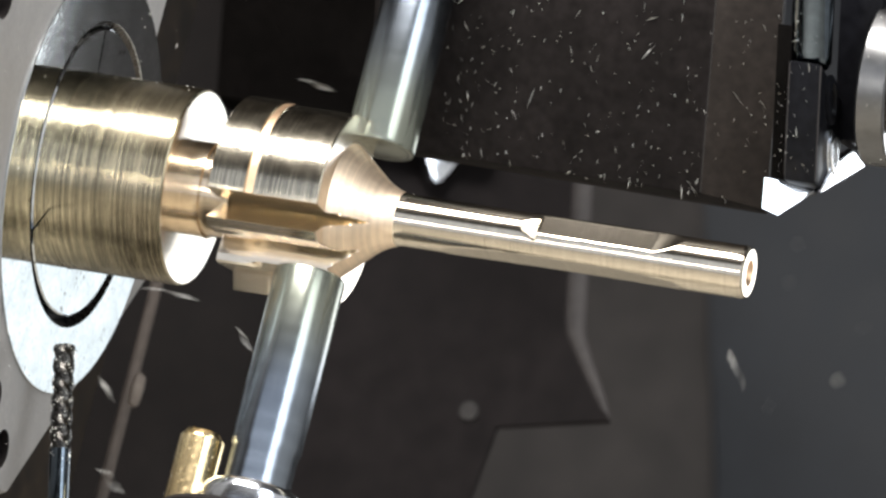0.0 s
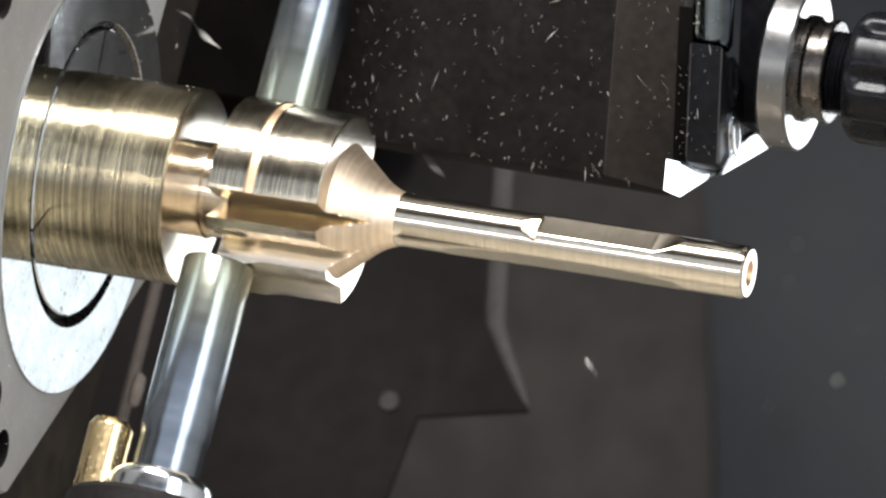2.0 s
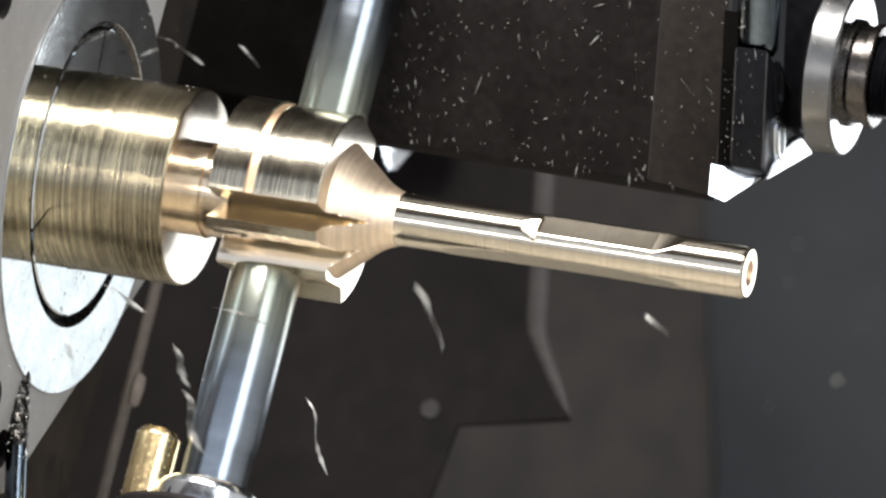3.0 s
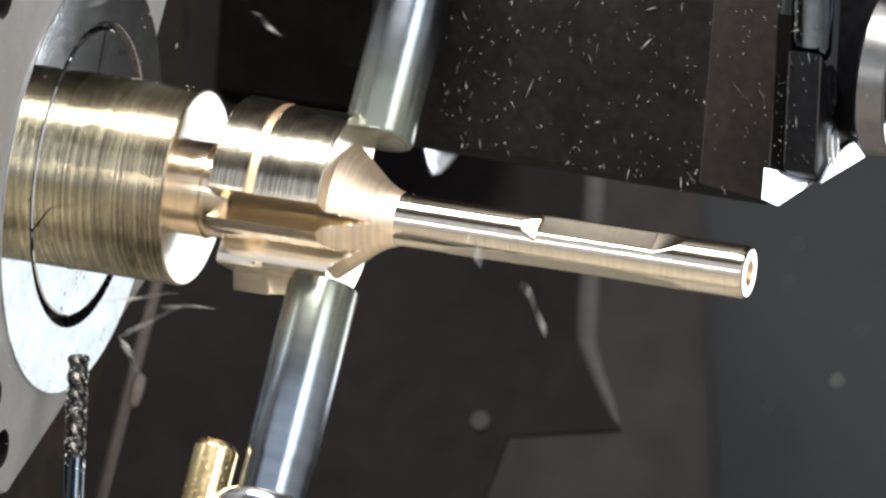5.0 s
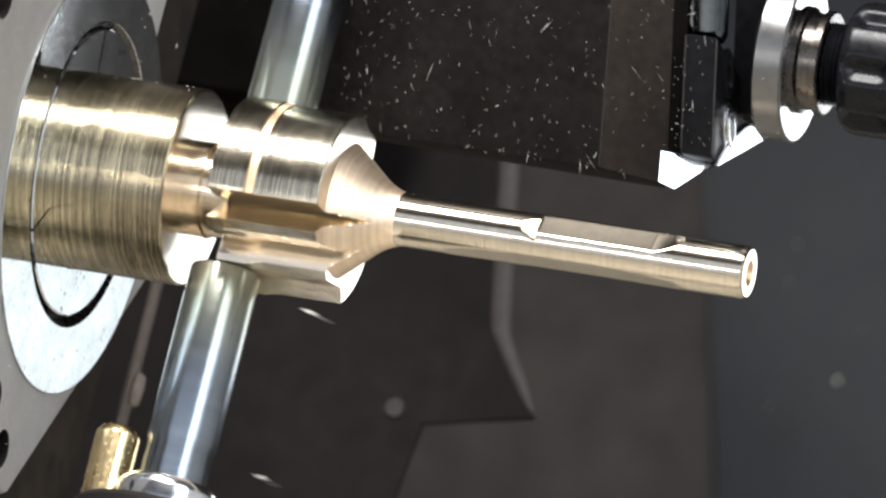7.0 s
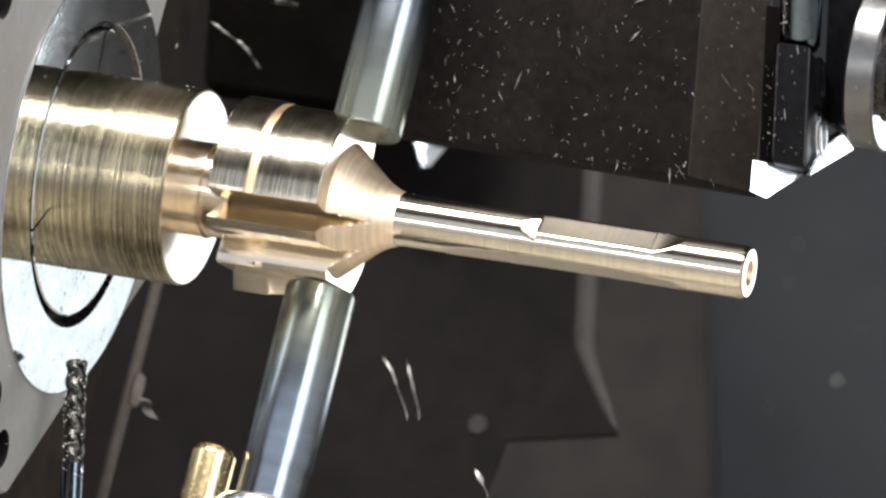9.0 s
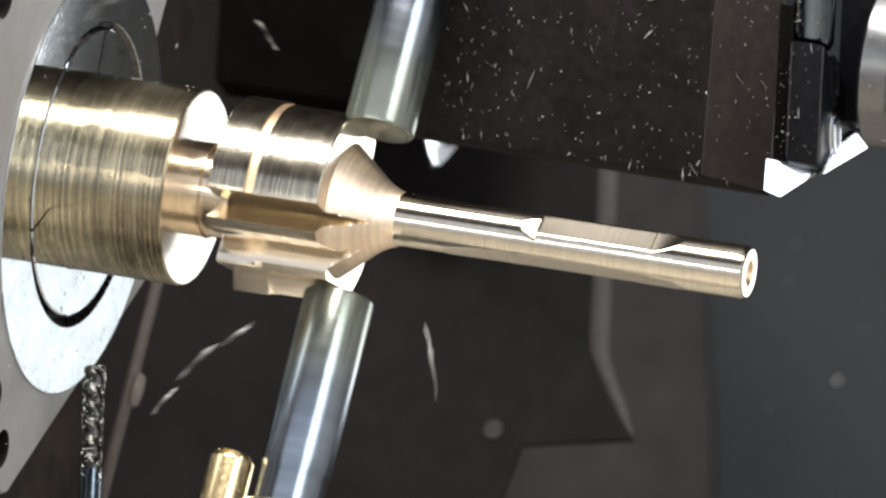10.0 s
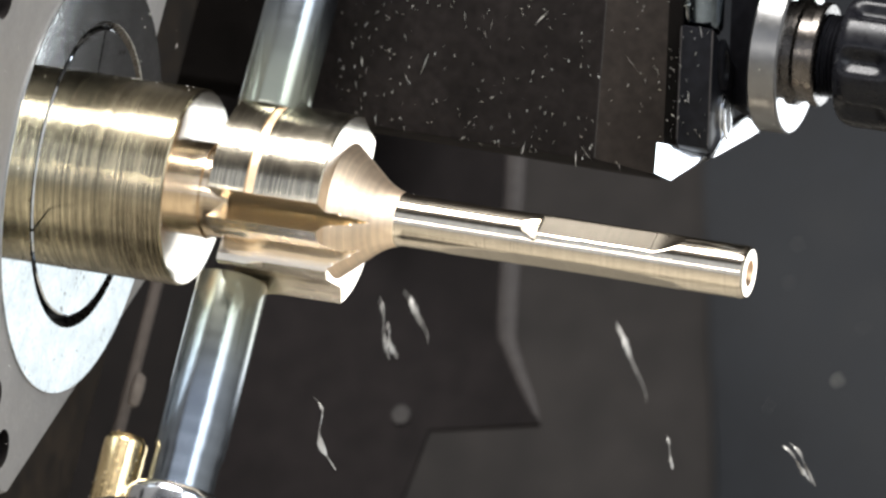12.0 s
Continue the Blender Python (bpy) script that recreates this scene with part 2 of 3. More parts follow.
def heap():
    """Unseen swarf bank at the tray's back, added to reflect light onto undersides."""
    bm = bmesh.new()
    nx, ny = 40, 24
    grid = []
    for i in range(nx + 1):
        row = []
        for k in range(ny + 1):
            x, y = -455 + 910 * i / nx, 60 + 355 * k / ny
            z = -326 + 275 * (k / ny) ** 1.2 + 14 * noise.noise(Vector((x * 0.02, y * 0.02, 3.0))) * min(1.0, k / 4)
            row.append(bm.verts.new((x, y, z)))
        grid.append(row)
    for a, b in zip(grid, grid[1:]):
        for k in range(ny):
            bm.faces.new((a[k], b[k], b[k + 1], a[k + 1]))
    return bm


tagged(mesh_object("swarf_heap", heap(), SWARF, 60), "added unseen bank of bronze swarf that reflects warm light upward", "swarf", kind="stuff")

# ---- spindle nose ----
spindle = thing("spindle_nose", (0, 0, 0), "grey steel spindle flange with ground ring and split collet", "spindle")


def flange():
    bm = lathe([(-52, 38.3), (-41.8, 38.3), (-41.3, 37.8), (-41.3, 20), (-52, 20)], 160, closed=True)
    for v in bm.verts:
        if v.co.z > 4:
            v.co.y = min(v.co.y, 12.0)
        over = 0.8 * v.co.y - 0.6 * v.co.z - 24.6
        if over > 0:
            v.co.y, v.co.z = v.co.y - 0.8 * over, v.co.z + 0.6 * over
    return bm


def drilled(ob, holes):
    """Drills round holes along x through a mesh."""
    for y, z, r in holes:
        tool = mesh_object("drill_tool", lathe([(-60, r), (-30, r)], 40, at=(0, y, z)), GAP)
        mod = ob.modifiers.new("hole", "BOOLEAN")
        mod.object, mod.operation, mod.solver = tool, "DIFFERENCE", "EXACT"
        bpy.context.view_layer.update()
        done = bpy.data.meshes.new_from_object(ob.evaluated_get(bpy.context.evaluated_depsgraph_get()))
        ob.modifiers.clear()
        ob.data = done
        for face in done.polygons:
            face.use_smooth = False
        bpy.data.objects.remove(tool)
    ob.data.materials.clear()
    ob.data.materials.append(GREY)
    ob.data.materials.append(BLACK)
    # hole walls are coloured black for the shade inside them
    for face in ob.data.polygons:
        c = face.center / MM
        face.material_index = int(abs(face.normal.x) < 0.3 and any(math.hypot(c.y - y, c.z - z) < r + 0.1 for y, z, r in holes))


plate = part("flange", flange(), GREY, spindle, "bead blasted grey steel flange with bolt holes")
drilled(plate, ((-36.2, 6.9, 2.4), (-8.4, -30.0, 2.1), (-2.2, -34.0, 2.2)))
ring = part("ground_ring", lathe([(-43.6, 16.3), (-41.55, 16.3), (-41.05, 16.8), (-41.0, 16.85), (-41.0, 24.15), (-41.05, 24.2), (-43.6, 24.2)], 128, at=(0, 0.3, -1.0), closed=True), RING,
     spindle, "bright ground steel ring", smooth=10)
for v in ring.data.vertices:
    if math.hypot(v.co.y, v.co.z) < 19.5 * MM:
        v.co.y, v.co.z = 0.9 * MM + v.co.y * 1.03, 1.0 * MM + v.co.z * 1.03
ring.data.materials.append(COLLAR)
for face in ring.data.polygons:
    c = face.center / MM
    if math.hypot(c.y - 1.2, c.z) < 17.15 and abs(face.normal.x) < 0.9:
        face.material_index = 1
# added disc and ring, dark in place of the shade in holes and gap
part("backing", lathe([(-54.5, 30), (-53, 33), (-53, 1)], 48), GAP, spindle, "added dark disc that makes the bolt holes look deep")
part("gap_wall", lathe([(-46, 15.0), (-43.0, 15.0), (-43.0, 17.2), (-46, 17.2)], 96, at=(0, 0.3, -1.0), closed=True), GAP, spindle, "dark ring standing in for the shade in the gap")


def collet_sector(a0, a1):
    bm = bmesh.new()
    prof = [(-50, 11.15), (-40.95, 11.15), (-40.95, 16.1), (-41.1, 16.3), (-50, 16.3)]
    n = 32
    rows = []
    for i in range(n + 1):
        a = radians(a0 + (a1 - a0) * i / n)
        rows.append([bm.verts.new((p, r * math.cos(a) + (0.7 if r > 12 else 0.0), r * math.sin(a) + (0.05 if r > 12 else 0.0))) for p, r in prof])
    for a, b in zip(rows, rows[1:]):
        for i in range(len(prof)):
            j = (i + 1) % len(prof)
            bm.faces.new((a[i], a[j], b[j], b[i]))
    bm.faces.new(rows[0])
    bm.faces.new(rows[-1])
    return bm


for a0, a1 in ((111.0, 223.5), (223.5, 343.5), (343.5, 471.0)):
    part("collet_jaw", collet_sector(a0 + 0.7, a1 - 0.7), RING, spindle)


# ---- the workpiece ----
U = 1 / 16.0
LEAN = radians(-17)
# the milled outline in (up, front), turned by the lean of the cutters
HALF = [(5, 177), (-8, 120), (-14, 66), (-30, 108), (-46, 158), (-62, 140), (-66, 112), (-72, 72), (-64, 46), (-95, 58), (-112, 62), (-126, 53), (-136, -36), (-170, -52)]
# the far side, on which the upper cutter has not gone as deep
FAR = [(-up, -front) for up, front in HALF[:7]] + [(78, -90), (101, -101), (131, -102), (154, -49), (174, -16)]


def polar(p):
    up, front = p
    return math.atan2(front, up) % (2 * math.pi), math.hypot(up, front) * U


def outline(a):
    """Radius of the milled cross-section at angle a from the top towards the front."""
    a %= 2 * math.pi
    best = 99.0
    for side in (HALF, FAR):
        pts = [polar(p) for p in side]
        b = pts[0][0] + (a - pts[0][0]) % (2 * math.pi)
        for (a0, r0), (a1, r1) in zip(pts, pts[1:]):
            if a0 <= b <= a1:
                x0, y0, x1, y1 = r0 * math.cos(a0), r0 * math.sin(a0), r1 * math.cos(a1), r1 * math.sin(a1)
                den = math.cos(b) * (y1 - y0) - math.sin(b) * (x1 - x0)
                if abs(den) > 1e-9:
                    best = min(best, (x0 * (y1 - y0) - y0 * (x1 - x0)) / den)
    return best


def angles():
    marks = set(round(2 * math.pi * i / 180, 5) for i in range(180))
    for p in HALF + FAR:
        marks.add(round(polar(p)[0], 5))
    return sorted(marks)


def turned(stations, radius, steps, cap=True):
    """A turned body: radius(x, a) at each station, a from the top towards the front."""
    bm = bmesh.new()
    rows = []
    for key in stations:
        row = []
        for a in steps:
            x, r = key[0], radius(key, a)
            up, front = r * math.cos(a), r * math.sin(a)
            z = up * math.cos(LEAN) + front * math.sin(LEAN)
            y = -(front * math.cos(LEAN) - up * math.sin(LEAN))
            row.append(bm.verts.new((x, y, z)))
        rows.append(row)
    n = len(steps)
    for a, b in zip(rows, rows[1:]):
        for i in range(n):
            bm.faces.new((a[i], a[(i + 1) % n], b[(i + 1) % n], b[i]))
    if cap:
        bm.faces.new(rows[0])
        bm.faces.new(rows[-1])
    return bm


workpiece = thing("workpiece", (0, 0, 0), "turned bronze part with milled head, clamped in the collet", "workpiece")
part("stock_bar", lathe([(-60, 11.08), (-27.9, 11.08), (-27.75, 10.95), (-27.73, 10.8), (-27.73, 1.0)], 160), STOCK, workpiece,
     "olive bronze bar with turning marks")
part("sawn_face", lathe([(-27.9, 10.7), (-27.7, 10.85), (-27.68, 10.8), (-27.68, 1.0)], 128), BRONZE_FACE, workpiece, "bright faced end of the bar", smooth=8)
part("neck", lathe([(-28.5, 5.3), (-25.75, 5.3), (-25.7, 5.42), (-25.5, 5.42), (-25.45, 5.12), (-22.0, 5.12)], 96), NECK, workpiece, "narrow turned bronze neck")

STEPS = angles()
head_rows = [(-22.6, 10.9), (-22.45, 11.08), (-20.5, 11.08), (-19.2, 11.08), (-18.6, 11.08), (-18.3, 11.08), (-18.2, 10.85), (-17.3, 10.85), (-17.2, 10.75), (-9.9, 10.75), (-9.75, 10.6), (-9.75, 7.6)]
cone = [(-9.75 + 0.18 * i, 7.6 - 0.827 * 0.18 * i) for i in range(1, 21)]
# a concave fillet, tangent to the cone and to the shaft
fillet = [(-6.15 * (1 - k) ** 2 - 8.25 * k * (1 - k) - 2.3 * k * k, 4.62 * (1 - k) ** 2 + 5.9 * k * (1 - k) + 2.955 * k * k) for k in (i / 16 for i in range(1, 17))]


def turned_radius(x):
    rows = head_rows + cone + fillet
    for (x0, r0), (x1, r1) in zip(rows, rows[1:]):
        if x0 <= x <= x1 and x1 > x0:
            return r0 + (r1 - r0) * (x - x0) / (x1 - x0)
    return 0.0


def scallop(x, a):
    """Ridges that the cutter left standing near the shoulder."""
    k = (math.degrees(a) % 180 - 122) / 34
    if x > -18.0 or not 0 < k < 1:
        return 0.0
    return 0.55 * abs(math.sin(3 * math.pi * k)) * min(1.0, (-18.0 - x) / 1.2)


head_bm = turned(head_rows + cone + fillet, lambda k, a: min(k[1], outline(a) + scallop(k[0], a)), STEPS)
bmesh.ops.recalc_face_normals(head_bm, faces=head_bm.faces)
for f in head_bm.faces:
    c = f.calc_center_median()
    if f.normal.x > 0.95:
        f.material_index = 1
    elif c.x < -9.7 and math.hypot(c.y, c.z) > 10.55 and not -18.25 < c.x < -17.25:
        f.material_index = 2
    elif -18.25 < c.x < -17.25 and math.hypot(c.y, c.z) > 10.5:
        f.material_index = 4
    elif c.x < -4.6 and math.hypot(c.y, c.z) < turned_radius(c.x) - 0.12:
        f.material_index = 3
    elif c.x > -3.3:
        f.material_index = 5
part("head", head_bm, BRONZE, workpiece, "milled bronze head with cone and cut teeth", smooth=25, more=(BRONZE_FACE, SKIN, MILLED, GROOVE, BRONZE_FINE))


def flat_cut(x, a, centre, depth, x0, x1, run):
    """Radius left by a flat milled over x0..x1 with round run-outs."""
    if not x0 < x < x1:
        return 99.0
    e = min(x - x0, x1 - x, run)
    d = depth + (2.95 - depth) * (1 - math.sqrt(max(0.0, 1 - (1 - e / run) ** 2)))
    c = math.cos(a - radians(centre))
    return d / c if c > 0.05 else 99.0


def shaft_radius(k, a):
    x, r = k[0], k[1]
    # the keyway: a flat, a slanting facet where the cutter plunged and a hollow where it left
    if 13.3 < x < 27.2:
        r = min(r, flat_cut(x, a, 46, 2.55, 0.0, 60.0, 0.01))
    for centre, x0, x1, d0, d1 in ((64, 11.2, 13.3, 2.95, 2.55), (30, 12.0, 14.0, 2.95, 2.80)):
        c = math.cos(a - radians(centre))
        if x0 < x < x1 and c > 0.05:
            r = min(r, (d0 + (d1 - d0) * (x - x0) / (x1 - x0)) / c)
    if 26.4 < x < 29.8:
        k2 = (x - 26.4) / 3.4
        c = math.cos(a - radians(46 - 16 * k2))
        if c > 0.05:
            r = min(r, (2.48 + 0.47 * k2 ** 2) / c)
    r = min(r, flat_cut(k[0], a, 160, 2.45, 2.5, 30.0, 13.0))
    return r


shaft_rows = [(-3.0, 2.95)] + [(-2.8 + 0.1 * i, 2.95) for i in range(0, 392)] + [(36.6, 2.95), (36.95, 2.85), (37.15, 2.6), (37.15, 1.5), (36.9, 1.32), (36.3, 0.75), (36.2, 0.1)]
shaft_steps = [2 * math.pi * i / 144 for i in range(144)]
shaft_bm = turned(shaft_rows, shaft_radius, shaft_steps)
bmesh.ops.recalc_face_normals(shaft_bm, faces=shaft_bm.faces)
for f in shaft_bm.faces:
    c = f.calc_center_median()
    if c.x > 36.3 and math.hypot(c.y, c.z) < 1.45:
        f.material_index = 2
    elif f.normal.x > 0.9 and c.x > 36:
        f.material_index = 1
part("shaft", shaft_bm, BRONZE_FINE, workpiece, "slim turned bronze shaft with milled flats", smooth=28, more=(BRONZE_FACE, GROOVE))


# ---- tools on the upper slide ----
def leaning(ob, k, z0=0.0):
    """Leans a part's upright faces towards the front, by k for each unit of height over z0 (millimetres)."""
    for v in ob.data.vertices:
        v.co.y -= k * (v.co.z - z0 * MM)
    return ob


def end_mill(base, direction, label):
    """A spinning cutter; direction is the way from its tip to its shank along z."""
    ob = thing("end_mill", base, label, "cutter", "end mills")
    d = direction
    part("cutting_end", lathe([(0.0, 3.5), (0.05 * d, 3.85), (0.35 * d, 4.0), (9.5 * d, 4.0)], 72, "z"), CUTTER, ob,
         "frosted grey blur of the spinning flutes")
    part("end_face", lathe([(0.2 * d, 0.5), (-0.01 * d, 3.4), (0.3 * d, 3.45)], 48, "z"), DRILL, ob, "dark end face")
    part("shank", lathe([(9.4 * d, 3.5), (9.5 * d, 4.0), (20.3 * d, 4.0), (21.2 * d, 3.75), (60.0 * d, 3.75)], 72, "z"), CUTTER, ob, "smooth blue-grey steel shank")
    return ob


upper, lower = [], []
mill_top = end_mill((-6.3, -2.04, 8.75), 1, "smooth grey spinning end mill above the bronze head")
upper.append(mill_top)

block = thing("tool_block", (0, 0, 10.5), "black oiled steel tool block speckled with bronze chips", "tool block")
upper.append(block)
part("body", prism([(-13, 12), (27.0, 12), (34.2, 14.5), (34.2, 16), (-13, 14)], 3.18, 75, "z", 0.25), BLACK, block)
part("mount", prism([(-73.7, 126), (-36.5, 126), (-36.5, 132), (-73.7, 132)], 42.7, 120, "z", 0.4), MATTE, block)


def speck(bm, at, out, along, l, w, h):
    """One splinter lying on a surface."""
    out, along = out.normalized(), along.normalized()
    side = out.cross(along)
    tip = ((at.x * 97 + at.z * 61) % 1.0 - 0.5) * 1.6
    pts = [along * (-l / 2), side * -w, along * (l / 2) + side * 0.1 * w, side * w, out * h + along * 0.1 * l + side * w * tip]
    vs = [bm.verts.new(at + p - out * 0.02) for p in pts]
    for i in range(4):
        bm.faces.new((vs[i], vs[(i + 1) % 4], vs[4]))
    bm.faces.new(vs[:4][::-1])


def flecks(count, x0, x1, z0, z1, y_at, seed=5):
    rnd = random.Random(seed)
    bm = bmesh.new()
    for _ in range(count):
        x, z = x0 + (x1 - x0) * rnd.random() ** 1.25, z0 + (z1 - z0) * rnd.random()
        big = rnd.random() ** 5
        l, w, a = 0.11 + rnd.random() * 0.38 + 2.8 * big * rnd.random(), 0.016 + 0.038 * rnd.random() ** 2, rnd.gauss(math.pi / 2, 0.8)
        speck(bm, Vector((x, y_at(x), z)), Vector((0, -1, 0)), Vector((math.cos(a), 0, math.sin(a))), l, w, 0.03 + 0.3 * rnd.random() ** 2)
    return bm


def flecks_on_face(count):
    rnd = random.Random(31)
    bm = bmesh.new()
    for _ in range(count):
        a, r = rnd.uniform(0, 6.28), rnd.uniform(17.6, 34)
        x = -41.0 if r < 23.2 else -41.3
        if 23.2 < r < 25.2 or 0.8 * r * math.cos(a) - 0.6 * r * math.sin(a) > 24:
            continue
        b = rnd.uniform(0, 6.28)
        speck(bm, Vector((x, r * math.cos(a), r * math.sin(a))), Vector((1, 0, 0)), Vector((0, math.cos(b), math.sin(b))), 0.2 + 0.5 * rnd.random() ** 3, 0.035, 0.07)
    return bm


def round_flecks(count, r, p0, p1, axis, seed, a0=0.0, a1=6.28):
    """Splinters stuck round a rod."""
    rnd = random.Random(seed)
    bm = bmesh.new()
    for _ in range(count):
        a, p = rnd.uniform(a0, a1), rnd.uniform(p0, p1)
        c, d = math.cos(a), math.sin(a)
        out = Vector((0, c, d)) if axis == "x" else Vector((c, d, 0))
        at = out * r + (Vector((p, 0, 0)) if axis == "x" else Vector((0, 0, p)))
        along = Vector((rnd.gauss(0, 1), rnd.gauss(0, 1), rnd.gauss(0, 1))).cross(out)
        l = 0.18 + 0.5 * rnd.random() ** 2
        speck(bm, at, out, along, l, 0.025 + 0.035 * rnd.random(), 0.1)
    return bm


tagged(part("swarf", flecks(380, -4, 34.0, 3.4, 30, lambda x: 12 if x < 27.0 else 11.93 + (x - 27.0) * 0.325), FLECK, block,
            "tiny bright bronze chips stuck on oil", smooth=5), kind="stuff")

tagged(part("swarf", round_flecks(45, 11.06, -39, -28, "x", 21, 0.6, 2.2), CHIP, workpiece, "fine chips on top of the bar", smooth=5), kind="stuff")
tagged(part("ring_swarf", flecks_on_face(70), CHIP, ring, "fine chips on the ground ring", smooth=5), kind="stuff")
tagged(part("edge_swarf", flecks(14, 8, 32, 3.0, 3.6, lambda x: 12 if x < 27.0 else 11.93 + (x - 27.0) * 0.325, 17), FLECK, block, "chips gathered along the lower edge", smooth=5), kind="stuff")
tagged(part("corner_swarf", flecks(9, 25.4, 27.0, 3.0, 4.6, lambda x: 11.98, 19), FLECK, block, "small heap of chips on the corner", smooth=5), kind="stuff")
# the block's slanting side gets a lighter brown than its front
part("side_plate", prism([(27.1, 11.98), (34.25, 14.3), (34.25, 14.6), (27.1, 12.2)], 3.3, 74, "z", 0.04), SIDE, block, "lighter brown plate over the block's slanting side")
# bevel highlight laid on as a thin strip of paler colour
part("corner_edge", prism([(26.94, 11.97), (27.05, 11.98), (27.06, 12.1), (26.94, 12.1)], 3.4, 60, "z"), FAINT, block, "thin paler strip standing in for the corner's highlight")

# turning tool: holder, carbide insert, clamp screw
turning = thing("turning_tool", (40, 0, 12), "black turning tool holder with a bright pointed carbide insert", "turning tool")
upper.append(turning)
part("holder", prism([(-1.9, 0.3), (0.5, 0.5), (10.5, 6.4), (10.5, 11.2), (-1.9, 11.2)], 0.2, 3.8, "x", 0.2), HOLDER, turning)


def insert_bm():
    bm = bmesh.new()
    front = [(-1.95, -2.3, 0.15), (3.35, 1.0, 0.75), (0.14, -0.9, -3.5), (-1.5, -2.0, -3.3)]
    a = [bm.verts.new(p) for p in front]
    b = [bm.verts.new((p[0] * 0.6 + 0.5, p[1] + 3.0, p[2] * 0.4 + 0.7)) for p in front]
    bm.faces.new(a)
    bm.faces.new(b)
    for i in range(4):
        bm.faces.new((a[i], a[(i + 1) % 4], b[(i + 1) % 4], b[i]))
    return bm


part("insert", insert_bm(), BRIGHT, turning, "bright carbide insert tip")
part("insert_seat", prism([(-0.9, -0.25), (2.4, 4.6), (8.0, 8.2), (14.5, 8.6)], 3.4, 4.3, "x", 0.1), BRIGHT, turning, "bright ground seat face")
part("shank_block", prism([(9.5, 7.6), (18.0, 9.0), (18.0, 24.0), (9.5, 24.0)], 3.0, 8.0, "x", 0.3), HOLDER, turning, "oiled black shank")
# the holder's shadowed rear portion, with the shade put into its colour
part("rear_clamp", prism([(-1.3, 0.4), (2.0, 1.2), (6.0, 8.0), (6.0, 14.5), (-1.3, 14.5)], -1.5, 0.2, "x", 0.15), MATTE, turning, "near-black strip for the holder's shadowed rear portion")
# thin strips of a paler tone along two of the holder's edges
part("front_edge", prism([(-1.96, 0.6), (-1.7, 0.6), (-1.7, 11.0), (-1.96, 11.0)], 3.70, 3.84, "x", 0.05), EDGE_TONE, turning, "thin paler line along the holder's edge")
part("rear_line", prism([(-1.96, 0.8), (-1.8, 0.8), (-1.8, 11.0), (-1.96, 11.0)], 0.16, 0.28, "x", 0.04), EDGE_TONE, turning, "thin paler line along the holder's edge")
part("washer", lathe([(3.8, 2.3), (4.02, 2.3), (4.1, 2.2), (4.1, 1.9), (3.8, 1.9)], 48, at=(0, 4.6, 4.9), closed=True), BRIGHT, turning, "bright countersink ring")
part("upper_screw", lathe([(3.8, 2.2), (4.2, 2.2), (4.4, 1.9), (4.4, 1.4), (3.9, 1.2), (3.9, 0.01)], 40, at=(0, 3.0, 9.4)), HOLDER, turning, "dark clamp screw")
screw = part("screw", lathe([(3.8, 1.85), (4.3, 1.85), (4.5, 1.6), (4.5, 1.1), (4.0, 0.9), (4.0, 0.01)], 40, at=(0, 4.6, 4.9)), BRIGHT, turning, "bright clamp screw")
part("screw_socket", lathe([(4.42, 1.25), (4.53, 1.25), (4.53, 0.01)], 24, at=(0, 4.6, 4.9)), HOLDER, screw, "dark socket")
part("coolant_nozzle", lathe([(11.5, 1.2), (11.7, 2.0), (12.3, 2.35), (20, 2.35)], 48, "z", at=(2.0, 0.6, 0)), GLOSS, turning, "glossy dark coolant nozzle")

# live tool with its axis along the bar
live = thing("live_tool", (50.7, 0.54, 25.95), "steel collet nut of a live tool with black cap", "live tool")
upper.append(live)
disc = part("nut_disc", lathe([(-3.4, 8.9), (-3.1, 9.25), (-0.2, 9.25), (0, 9.05), (0, 3)], 96), DISC, live, "bright steel disc")
part("disc_face", lathe([(0.0, 9.0), (0.03, 8.95), (0.03, 3)], 96), NUT, disc, "lapped disc face", smooth=8)
part("hex_collar", lathe([(-0.1, 6.0), (0.5, 6.0), (0.8, 5.5), (2.2, 5.4)], 36), COLLAR, live, smooth=20)
part("step_ring", lathe([(2.1, 5.4), (2.2, 5.8), (2.9, 5.8), (3.1, 5.6), (3.1, 3)], 64), COLLAR, live)
part("thread", lathe([(3.2 + 0.25 * i, 4.2 if i % 2 else 4.6) for i in range(14)], 48), HOLDER, live, "dark threaded spigot")


def grip_cap():
    """A cap with rounded finger hollows round it."""
    bm = lathe([(5.4, 5.6), (5.6, 6.5), (6.0, 7.0), (6.6, 7.3)] + [(7.2 + 0.4 * i, 7.4) for i in range(18)] + [(20, 7.3)], 120)
    for v in bm.verts:
        a, r = math.atan2(v.co.z, v.co.y), math.hypot(v.co.y, v.co.z)
        lobe = max(0.0, math.cos(7 * a + 0.6)) ** 1.5
        dip = 1.1 * lobe * max(0.0, min(1.0, (v.co.x - 6.2) / 1.2)) * max(0.0, min(1.0, (12.5 - v.co.x) / 2.0))
        v.co.y, v.co.z = v.co.y * (r - dip) / r, v.co.z * (r - dip) / r
    return bm


part("cap", grip_cap(), PLASTIC, live, "glossy black cap with finger hollows", smooth=50)

tagged(part("nut_swarf", round_flecks(10, 9.25, -3, -0.3, "x", 4), CHIP, disc, "tiny bright chips", smooth=5), kind="stuff")
tagged(part("swarf", flecks(45, -1.2, 3.6, 1.0, 11, lambda x: -1.9 if x > 0.2 else -1.3, 9), FLECK, turning, "tiny bright chips", smooth=5), kind="stuff")
